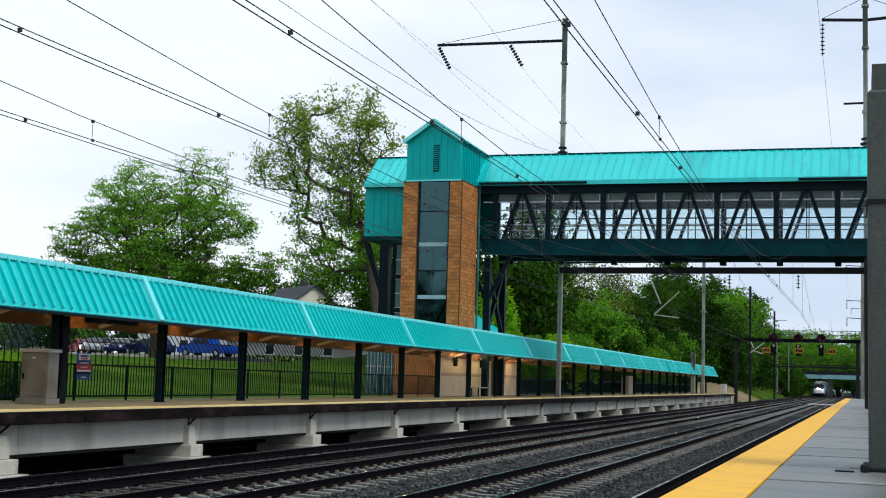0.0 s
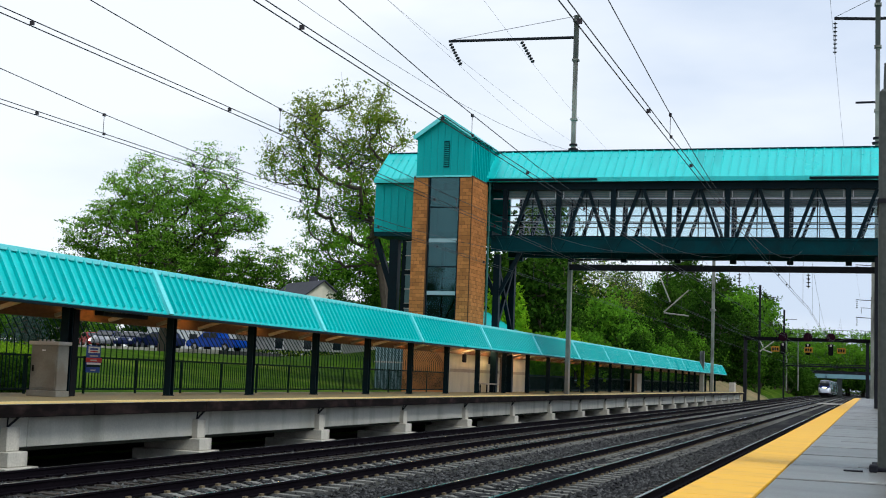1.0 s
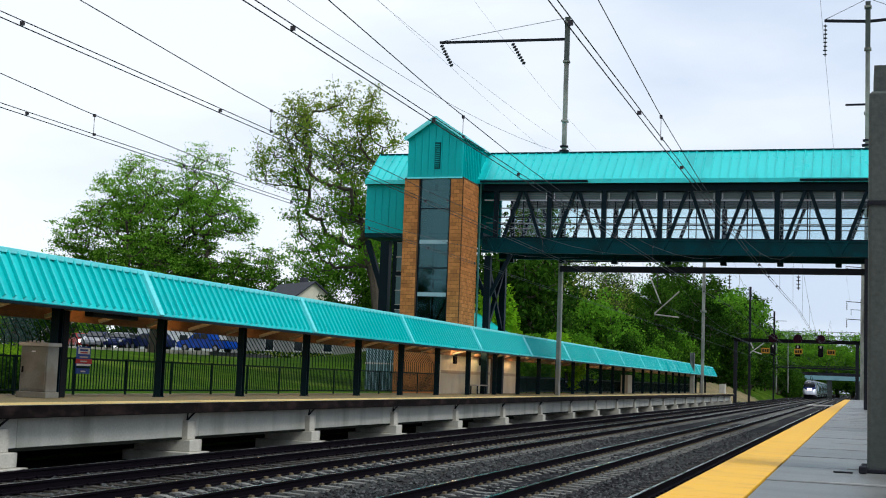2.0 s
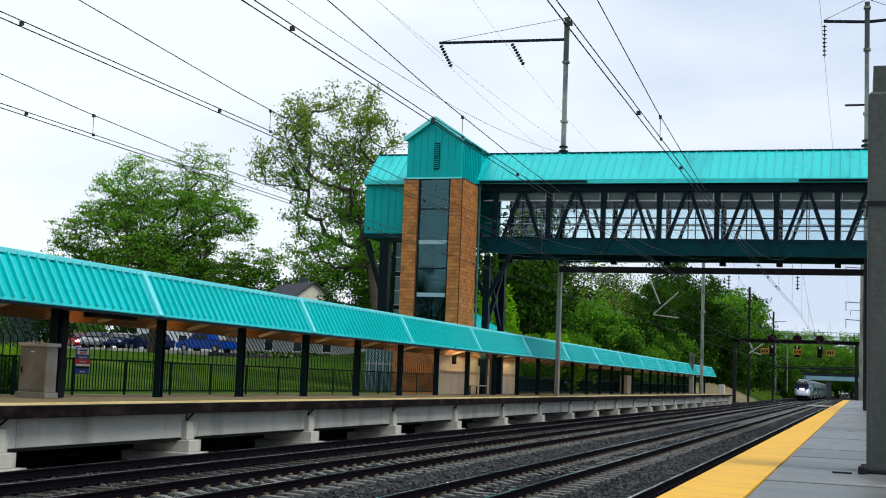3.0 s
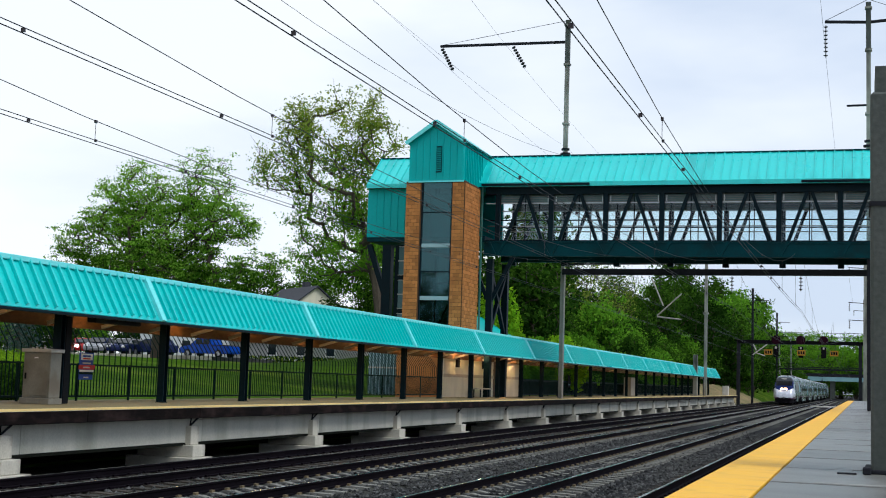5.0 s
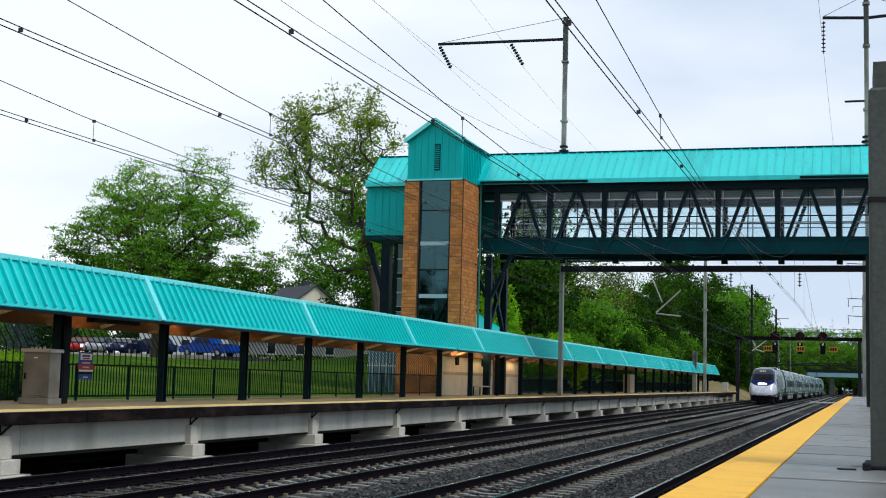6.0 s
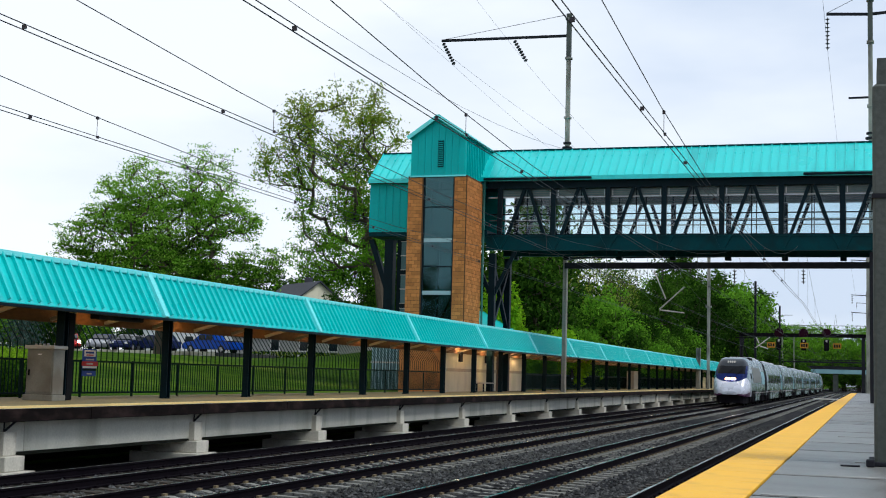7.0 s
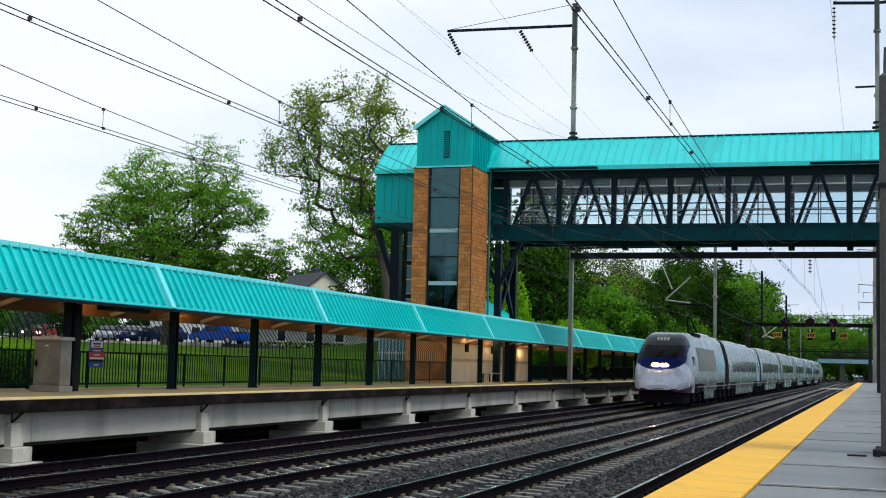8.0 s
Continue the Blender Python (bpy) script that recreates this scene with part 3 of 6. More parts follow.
def make_canopy():
    y0 = BAY_FIRST - 3 * BAY
    t = thing("platform_canopy", (POST_X, 30, 0), "teal standing-seam metal canopy on dark steel posts", "canopy", kind="structure")
    back_x, back_top = -19.6, -18.95
    rib = bmesh.new()
    bar(rib, (EAVE_X - 0.027, 0, EAVE_Z + 0.05), (TOP_X, 0, TOP_Z), 0.05, 0.17, up=(1, 0, 0.5))
    rib_mesh = mesh_of("roof_rib", rib, TEAL)
    strip = bmesh.new()
    bar(strip, (EAVE_X + 0.05, 0, EAVE_Z - 0.01), (TOP_X + 0.05, 0, TOP_Z), 0.20, 0.10, up=(1, 0, 0.5))
    strip_mesh = mesh_of("joint_strip", strip, TEAL_LIGHT)
    n = 0
    k = 0
    rest = bmesh.new()
    while True:
        a = y0 + BAY * k
        b = min(a + BAY, CANOPY_END)
        if a >= CANOPY_END - 0.5:
            break
        bm = bmesh.new()
        profile(bm, [(EAVE_X, EAVE_Z), (EAVE_X - 0.02, EAVE_Z - 0.06), (TOP_X - 0.03, TOP_Z - 0.06), (TOP_X, TOP_Z)], "y", a, b)
        part("roof_front", bm, TEAL, t)
        bm = bmesh.new()
        profile(bm, [(back_x, EAVE_Z), (back_top, TOP_Z), (back_top + 0.03, TOP_Z - 0.06), (back_x + 0.02, EAVE_Z - 0.06)], "y", a, b)
        part("roof_back", bm, TEAL, t)
        part("roof_top", cube(back_top, TOP_X, a, b, TOP_Z - 0.05, TOP_Z + 0.004), TEAL_LIGHT, t)
        part("ridge_trim", cube(TOP_X - 0.03, TOP_X + 0.10, a, b, TOP_Z - 0.075, TOP_Z + 0.045, 0.01), TEAL_LIGHT, t, "pale teal ridge trim")
        part("gutter", cube(EAVE_X - 0.05, EAVE_X + 0.035, a, b, EAVE_Z - 0.09, EAVE_Z - 0.02, 0.01), DARK_GREEN, t)
        part("soffit", cube(-19.4, EAVE_X - 0.26, a, b, EAVE_Z + 0.28, EAVE_Z + 0.33), SOFFIT, t, "brown boarded soffit")
        piece("joint_strip", strip_mesh, t, (0, a, 0))
        step = BAY / 28
        for i in range(1, 28):
            if a + step * i > CANOPY_END:
                break
            if a > 8 and n < 290:
                piece("roof_rib", rib_mesh, t, (0, a + step * i, 0))
                n += 1
            else:
                bar(rest, (EAVE_X - 0.027, a + step * i, EAVE_Z + 0.05), (TOP_X, a + step * i, TOP_Z), 0.05, 0.17, up=(1, 0, 0.5))
        k += 1
    part("far_roof_ribs", rest, TEAL, t, kind="stuff")
    part("back_beam", cube(-19.56, -19.42, y0, CANOPY_END, EAVE_Z - 0.22, EAVE_Z + 0.27), SOFFIT, t, "brown timber back beam")
    part("spine_beam", cube(-18.27, -18.13, y0, CANOPY_END, EAVE_Z + 0.10, EAVE_Z + 0.27), DARK_GREEN, t)
    post = bmesh.new()
    box(post, -0.10, 0.10, -0.10, -0.08, 0, EAVE_Z + 0.1)
    box(post, -0.10, 0.10, 0.08, 0.10, 0, EAVE_Z + 0.1)
    box(post, -0.012, 0.012, -0.079, 0.079, 0, EAVE_Z + 0.1)
    box(post, -0.12, 0.12, -0.12, 0.12, 0.0, 0.02)
    post_mesh = mesh_of("post", post, DARK_GREEN)
    rafter = bmesh.new()
    bar(rafter, (-19.40, 0, EAVE_Z - 0.15), (-18.28, 0, EAVE_Z + 0.18), 0.10, 0.09)
    bar(rafter, (-18.12, 0, EAVE_Z + 0.20), (-17.1, 0, EAVE_Z + 0.02), 0.09, 0.08)
    rafter_mesh = mesh_of("rafter", rafter, BEAM)
    for i in range(-4, 29):
        y = POST_FIRST + POST_STEP * i
        if y < CANOPY_END:
            piece("post", post_mesh, t, (POST_X, y, 0))
            for dy in (1.2, 3.6):
                piece("rafter", rafter_mesh, t, (0, y + dy, 0))
    lamp = bmesh.new()
    box(lamp, -0.09, 0.09, -0.30, 0.30, EAVE_Z + 0.20, EAVE_Z + 0.275, 0.01)
    lamp_mesh = mesh_of("lamp_lens", lamp, WARM_LAMP)
    for i in range(-3, 28):
        y = POST_FIRST + POST_STEP * (i + 0.5)
        piece("lamp_lens", lamp_mesh, t, (-18.8, y, 0))


# ---- lift tower and footbridge ----
def blockwork(parent, rows, z0, face, a, b, fixed, limit=None):
    """Courses of blocks on a face ('front': along x at y=fixed; 'side': along y at x=fixed), proud of the mortar behind."""
    w, h, joint, depth = 0.32, 0.19, 0.017, 0.030
    if face == "front":
        full = mesh_of("brick", cube(joint / 2, w - joint / 2, -depth, 0, joint / 2, h - joint / 2, 0.004), BLOCK)
        half = mesh_of("brick", cube(joint / 2, w / 2 - joint / 2, -depth, 0, joint / 2, h - joint / 2, 0.004), BLOCK)
    else:
        full = mesh_of("brick", cube(0, depth, joint / 2, w - joint / 2, joint / 2, h - joint / 2, 0.004), BLOCK)
        half = mesh_of("brick", cube(0, depth, joint / 2, w / 2 - joint / 2, joint / 2, h - joint / 2, 0.004), BLOCK)
    for r in range(rows):
        s, first = a, r % 2 == 1
        while s < b - 0.05:
            room = b - s
            small = (first and s == a) or room < w - 0.01
            if room < w / 2 - 0.02:
                break
            at = (s, fixed, z0 + r * h) if face == "front" else (fixed, s, z0 + r * h)
            wobble = 0.004 * math.sin(r * 7.3 + s * 11)
            at = (at[0], at[1] + wobble, at[2]) if face == "front" else (at[0] + wobble, at[1], at[2])
            piece("brick", half if small else full, parent, at)
            s += w / 2 if small else w


TX0, TX1, TY0, TY1 = -22.85, -19.6, 62.3, 65.0


def make_tower():
    t = thing("lift_tower", ((TX0 + TX1) / 2, TY0, -0.5), "tan brick lift tower with tall dark windows and a teal gabled top", "tower", kind="structure")
    top = 11.2
    wl, wr = -22.0, -20.28
    part("pillar_core", cube(TX0, wl, TY0, TY1, -0.6, top), MORTAR, t)
    part("pillar_core", cube(wr, TX1, TY0, TY1, -0.6, top), MORTAR, t)
    part("back_wall", cube(wl, wr, TY1 - 0.25, TY1, -0.6, top), SHAFT, t)
    rows = 45
    blockwork(t, rows, 2.55, "front", TX0, wl, TY0)
    blockwork(t, rows, 2.55, "front", wr, TX1 + 0.03, TY0)
    blockwork(t, rows, 2.55, "side", TY0, TY1 + 0.1, TX1)
    bm = bmesh.new()
    for x in (wl + 0.04, wr - 0.04):
        box(bm, x - 0.04, x + 0.04, TY0 + 0.05, TY0 + 0.15, 0.2, top)
    frame_ob = part("window_frame", bm, DARK_GREEN, t)
    levels = [0.2, 5.05, 7.8, top]
    for z in levels[1:3]:
        part("pale_transom", cube(wl + 0.085, wr - 0.085, TY0 + 0.04, TY0 + 0.16, z - 0.09, z + 0.11), TRANSOM, frame_ob, "pale blue metal transom")
    for a, b in zip(levels[:-1], levels[1:]):
        lo, hi = a + (0.115 if a > 1 else 0), b - (0.095 if b < top else 0)
        mid = (lo + hi) / 2
        part("mullion", cube(wl + 0.085, wr - 0.085, TY0 + 0.08, TY0 + 0.14, mid - 0.03, mid + 0.03), DARK_GREEN, frame_ob)
        for c, d in ((lo, mid - 0.034), (mid + 0.034, hi)):
            p = part("pane", cube(wl + 0.085, wr - 0.085, TY0 + 0.10, TY0 + 0.112, c, d), TOWER_GLASS, frame_ob)
            p.visible_shadow = False
    part("lift_car", cube(wl + 0.25, wr - 0.25, TY0 + 0.7, TY1 - 0.4, 8.3, 10.6, 0.05), SHAFT, t)
    bm = bmesh.new()
    for x in (wl + 0.2, wr - 0.2):
        bar(bm, (x, TY1 - 0.5, 0), (x, TY1 - 0.5, top), 0.1)
    for z in (3.2, 6.0, 8.6):
        bar(bm, (wl + 0.25, TY1 - 0.5, z), (wr - 0.25, TY1 - 0.5, z), 0.12)
    bar(bm, (wl + 0.3, TY1 - 0.6, 3.4), (wr - 0.3, TY1 - 0.6, 5.8), 0.1)
    part("guide_frame", bm, DARK_GREEN, t)
    # gabled teal head
    hx0, hx1, hy0, hy1, ez, az = -22.72, -19.72, TY0 - 0.02, 67.0, 13.3, 14.35
    cx = (hx0 + hx1) / 2
    bm = bmesh.new()
    profile(bm, [(hx0, top), (hx1, top), (hx1, ez), (cx, az - 0.05), (hx0, ez)], "y", hy0, hy1)
    part("head_wall", bm, TEAL_WALL, t, "teal metal cladding")
    for i in range(1, 8):
        x = hx0 + i * (hx1 - hx0) / 8
        hgt = ez - top + (az - ez) * (1 - abs(x - cx) / (hx1 - cx)) - 0.1
        part("wall_seam", cube(x - 0.016, x + 0.016, hy0 - 0.03, hy0, top + 0.02, top + hgt), TEAL_WALL, t)
    for i in range(1, 12):
        y = hy0 + i * 0.3
        part("wall_seam", cube(hx1, hx1 + 0.06, y - 0.016, y + 0.016, top + 0.02, ez - 0.08), TEAL_WALL, t)
    for s, x in ((-1, hx0), (1, hx1)):
        bm = bmesh.new()
        a, b = (cx, az), (x + s * 0.16, ez - 0.09)
        profile(bm, [a, b, (b[0], b[1] + 0.09), (a[0], a[1] + 0.09)], "y", hy0 - 0.18, hy1 + 0.4)
        part("head_roof", bm, TEAL, t, "teal gable roof")
        bm = bmesh.new()
        bar(bm, (cx, hy0 - 0.20, az + 0.0), (x + s * 0.17, hy0 - 0.20, ez - 0.085), 0.05, 0.20)
        part("barge_board", bm, TEAL_LIGHT, t)
    v = part("vent", cube(cx + 0.0, cx + 0.30, hy0 - 0.05, hy0 - 0.005, 11.65, 13.05), GIRDER, t, "louvred vent")
    for i in range(13):
        z = 11.72 + i * 0.1
        part("slat", cube(cx + 0.02, cx + 0.28, hy0 - 0.075, hy0 - 0.052, z, z + 0.035), TEAL_WALL, v)
    part("head_sill", cube(hx0 - 0.02, hx1 + 0.04, hy0 - 0.04, hy0 + 0.02, top - 0.06, top + 0.02), TEAL_LIGHT, t)
    part("downpipe", cube(TX1 + 0.04, TX1 + 0.14, TY1 + 0.1, TY1 + 0.2, 2.6, 11.4, 0.02), PIPE, t, "sea-green downpipe")


BY0, BY1 = 65.3, 69.0
BX0, BX1 = -26.2, 8.0


def make_footbridge():
    t = thing("footbridge", (-7, BY0, 7.2), "covered teal footbridge with dark trusses and tall glazing over the tracks", "footbridge", kind="structure")
    gb, gt, eb, rz = 7.50, 8.30, 11.25, 13.22
    left = -19.4
    ym = (BY0 + BY1) / 2
    for y in (BY0, BY1 - 0.25):
        bm = bmesh.new()
        box(bm, left, BX1, y + 0.06, y + 0.18, gb + 0.06, gt - 0.06)
        box(bm, left, BX1, y, y + 0.25, gt - 0.06, gt)
        box(bm, left, BX1, y, y + 0.25, gb, gb + 0.06)
        part("girder", bm, GIRDER, t)
        part("top_chord", cube(left, BX1, y, y + 0.25, eb - 0.42, eb - 0.06), DARK_GREEN, t)
    part("deck", cube(left, BX1, BY0 + 0.26, BY1 - 0.26, gb + 0.35, gb + 0.55), CONCRETE, t)
    part("inner_ceiling", cube(left, BX1, BY0 + 0.26, BY1 - 0.26, eb - 0.10, eb - 0.05), BLIND, t)
    # truss: a post every panel, diagonals meeting at the top between
    panel, first = 2.94, -15.75
    i = 0
    x = first - panel
    while x < BX1:
        for y, depth in ((BY0 + 0.02, 0.2), (BY1 - 0.24, 0.2)):
            if x > left:
                part("truss_post", cube(x - 0.13, x + 0.13, y, y + depth, gt, eb - 0.42), DARK_GREEN, t)
            for s in (-1, 1):
                a, b = (x + s * 0.46, y + depth / 2, gt), (x + s * (panel / 2 - 0.12), y + depth / 2, eb - 0.44)
                if left < min(a[0], b[0]):
                    bm = bmesh.new()
                    bar(bm, a, b, 0.17, 0.17, up=(0, 1, 0))
                    part("truss_diagonal", bm, DARK_GREEN, t)
            if x > left:
                for s in (-1, 1):
                    bm = bmesh.new()
                    bar(bm, (x + s * 0.46, y + 0.02, gt), (x + s * 0.06, y + 0.02, gb + 0.05), 0.12, 0.10, up=(0, 1, 0))
                    part("girder_stiffener", bm, GIRDER, t)
        if x > left:
            part("floor_bracket", cube(x - 0.16, x + 0.16, BY1 - 0.3, BY1 + 0.03, gb - 0.20, gb - 0.005, 0.02), DARK_GREEN, t)
        for y in (BY0 + 0.30, BY1 - 0.33):
            for q in range(2):
                a, b = x + panel / 2 * q, x + panel / 2 * (q + 1)
                if a > left and b < BX1:
                    p = part("pane", cube(a + 0.03, b - 0.03, y, y + 0.012, gt + 0.03, eb - 0.9), BRIDGE_GLASS, t)
                    p.visible_shadow = False
                    part("mullion", cube(a - 0.025, a + 0.025, y - 0.03, y + 0.04, gt, eb - 0.43), DARK_GREEN, t)
                    lp = part("louvre_panel", cube(a + 0.03, b - 0.03, y, y + 0.012, eb - 0.86, eb - 0.45), SHAFT, t, "louvred panel")
                    for r in range(4):
                        part("slat", cube(a + 0.05, b - 0.05, y - 0.03, y - 0.002, eb - 0.83 + 0.1 * r, eb - 0.79 + 0.1 * r), BLIND, lp)
        # lamp brackets at the head of the glazing
        for dx in (-0.22, 0.22):
            if x > left + 1:
                part("lamp_tube", cube(x + dx - 0.02, x + dx + 0.02, BY0 + 0.22, BY0 + 0.26, eb - 0.82, eb - 0.5), WHITE, t)
        x += panel
        i += 1
    for y in (BY0 + 0.24, BY1 - 0.30):
        for z in (gt + 1.15, gt + 0.06, eb - 0.88):
            part("glazing_rail", cube(left, BX1, y, y + 0.05, z - 0.03, z + 0.03), TENT_WHITE if z > gt + 1.5 else DARK_GREEN, t)
    for z in (gt + 0.85,):
        part("handrail", cube(left, BX1, BY0 + 0.6, BY0 + 0.65, z, z + 0.05), POLE, t)
        part("handrail", cube(left, BX1, BY1 - 0.65, BY1 - 0.6, z, z + 0.05), POLE, t)
    # roof
    for s, y, yo in ((1, BY0, BY0 - 0.35), (-1, BY1, BY1 + 0.35)):
        bm = bmesh.new()
        profile(bm, [(yo, eb + 0.06), (ym, rz), (ym, rz - 0.08), (yo, eb - 0.02)], "x", BX0, BX1)
        part("roof", bm, TEAL, t, "teal standing-seam roof")
        part("eave_fascia", cube(BX0, BX1, yo - 0.04 * s, yo + 0.02 * s, eb - 0.06, eb + 0.17), TEAL, t)
        part("eave_soffit", cube(BX0, BX1, min(yo, y) + 0.05, max(yo, y) + 0.04, eb - 0.055, eb - 0.025), DARK_GREEN, t)
    rib = bmesh.new()
    bar(rib, (0, BY0 - 0.35, eb + 0.075), (0, ym, rz + 0.015), 0.05, 0.09)
    rib_mesh = mesh_of("roof_rib", rib, TEAL)
    n = int((BX1 - BX0) / 0.46)
    for i in range(n + 1):
        piece("roof_rib", rib_mesh, t, (BX0 + 0.46 * i, 0, 0))
    part("ridge_cap", cube(BX0, BX1, ym - 0.09, ym + 0.09, rz - 0.03, rz + 0.05, 0.02), GIRDER, t, "dark ridge cap")
    for a, b in ((-19.5, -13.6), (-2.9, 8.0)):
        part("gutter", cube(a, b, BY0 - 0.52, BY0 - 0.40, eb - 0.02, eb + 0.10, 0.02), DARK_GREEN, t)
    # closed hall west of the tower
    hb = 8.5
    part("hall_wall", cube(BX0 + 0.1, -19.75, BY0 - 0.05, BY0 + 0.15, hb, eb + 0.0), TEAL_WALL, t, "teal clad end hall")
    part("hall_wall", cube(BX0 + 0.1, left, BY1 - 0.15, BY1 + 0.05, hb, eb), TEAL_WALL, t)
    bm = bmesh.new()
    profile(bm, [(BY0 - 0.05, hb), (BY1 + 0.05, hb), (BY1 + 0.05, eb), (ym, rz - 0.1), (BY0 - 0.05, eb)], "x", BX0, BX0 + 0.1)
    part("hall_end", bm, TEAL_WALL, t)
    part("hall_floor", cube(BX0 + 0.1, left, BY0 + 0.15, BY1 - 0.15, hb - 0.25, hb + 0.1), GIRDER, t)
    part("hall_edge", cube(BX0 + 0.05, -22.9, BY0 - 0.10, BY0 - 0.055, hb - 0.25, hb - 0.02), GIRDER, t)
    for i in range(1, 9):
        x = BX0 + 0.1 + i * 0.42
        part("wall_seam", cube(x - 0.016, x + 0.016, BY0 - 0.08, BY0 - 0.052, hb + 0.01, eb - 0.07), TEAL_WALL, t)
    t.rotation_euler = (0, radians(0.35), 0)
    # supports
    s = thing("footbridge_support", (-18.4, BY0 + 1.5, 0), "dark green braced steel legs under the footbridge", "bridge support", kind="structure")
    for y in (BY0 + 0.2, BY1 - 0.4):
        bm = bmesh.new()
        bar(bm, (-19.05, y, 0), (-19.05, y, 7.4), 0.34)
        part("leg", bm, DARK_GREEN, s)
    for a, b in (((-19.05, BY0 + 0.2, 5.0), (-17.8, BY0 + 0.2, 7.5)), ((-19.05, BY0 + 0.2, 5.0), (-20.2, BY0 + 0.2, 7.5)), ((-19.05, BY0 + 0.3, 3.5), (-19.05, BY1 - 0.5, 6.8)), ((-19.05, BY0 + 0.3, 6.8), (-19.05, BY1 - 0.5, 3.5))):
        bm = bmesh.new()
        bar(bm, a, b, 0.2)
        part("brace", bm, DARK_GREEN, s)
    s = thing("hall_support", (-24.9, BY0 + 1.5, -0.5), "dark green steel frame beside a glazed stair", "bridge support", kind="structure")
    bm = bmesh.new()
    bar(bm, (-25.0, BY0 + 0.3, 0.0), (-25.0, BY0 + 0.3, 8.2), 0.5)
    part("leg", bm, DARK_GREEN, s)
    bm = bmesh.new()
    bar(bm, (-25.1, BY0 + 0.25, 5.4), (-26.1, BY0 + 0.25, 8.2), 0.28)
    part("brace", bm, DARK_GREEN, s)
    fr = part("stair_wall", cube(-24.6, -23.0, BY0 + 0.35, BY0 + 0.5, -0.5, 8.2), DARK_GREEN, s)
    for i in range(4):
        for q in range(2):
            z = 1.0 + i * 1.85 + q * 0.8
            p = part("window_pane", cube(-24.35, -23.05, BY0 + 0.30, BY0 + 0.346, z, z + 0.74), SHAFT, fr, "grey glazed stair pane")
            bm = bmesh.new()
            for e in (z - 0.03, z + 0.74):
                box(bm, -24.38, -23.02, BY0 + 0.28, BY0 + 0.345, e, e + 0.03)
            part("window_frame", bm, CABINET_TOP, p)
    s = thing("east_bridge_leg", (0.45, BY0 + 1.5, 0), "dark steel leg under the footbridge", "bridge support", kind="structure")
    part("leg", cube(0.22, 0.75, BY0 + 0.1, BY0 + 0.5, 0, 7.4, 0.02), DARK_POLE, s)
    part("leg", cube(0.22, 0.75, BY1 - 0.5, BY1 - 0.1, 0, 7.4, 0.02), DARK_POLE, s)


def make_lobby():
    """The rendered lobby at platform level under the tower."""
    t = thing("lift_lobby", (-20.5, 66, 0), "cream rendered lift lobby with a dark doorway", "lobby", kind="structure")
    x = -19.52
    walls = ((59.4, 68.3), (69.6, 74.6))
    for a, b in walls:
        part("lobby_wall", cube(x - 0.25, x, a, b, -0.05, 2.75), CREAM, t)
        part("wall_band", cube(x, x + 0.03, a, b, 1.0, 1.16), BEAM, t, "tan dado band")
    part("front_wall", cube(-22.0, x - 0.25, 59.4, 59.65, -0.5, 2.75), BLOCK, t)
    part("lobby_back", cube(-22.0, -21.75, 59.65, 74.6, -0.5, 2.75), SHAFT, t)
    part("lobby_door", cube(x - 0.20, x - 0.12, 68.3, 69.6, -0.02, 2.4), SOFFIT, t, "brown timber door")
    part("lobby_roof", cube(-22.1, x - 0.01, 59.3, 74.7, 2.752, 2.95), TEAL, t)
    part("wall_light", cube(x, x + 0.12, 61.3, 61.7, 1.5, 2.05, 0.02), SIGNAL_BLACK, t)
    part("wall_light", cube(x, x + 0.12, 66.0, 66.4, 1.5, 2.05, 0.02), SIGNAL_BLACK, t)
    for y in (60.6, 64.8, 71.8):
        part("lobby_lamp", cube(x + 0.25, x + 0.45, y, y + 0.5, 2.26, 2.34, 0.02), LOBBY_LAMP, t, "warm lit lamp over the lobby front")
    bm = bmesh.new()
    profile(bm, [(-19.7, 3.0), (-26.5, 3.0), (-23.1, 4.9)], "y", 66.5, 78)
    tagged(part("lobby_gable_roof", bm, TEAL_WALL), "teal gabled metal roof behind the canopy", "roof", kind="structure")


make_tower()
make_footbridge()
make_lobby()
make_canopy()


# ---- poles, wires, gantries ----
def insulator(name, a, b, parent):
    bm = bmesh.new()
    a, b = Vector(a), Vector(b)
    rod(bm, a, b, 0.025, sides=6)
    n = max(4, int((b - a).length / 0.23))
    for i in range(n):
        c = a.lerp(b, (i + 0.5) / n)
        d = (b - a).normalized()
        rod(bm, c - d * 0.025, c + d * 0.025, 0.13, 0.05, sides=8)
    return part(name, bm, INSUL, parent)


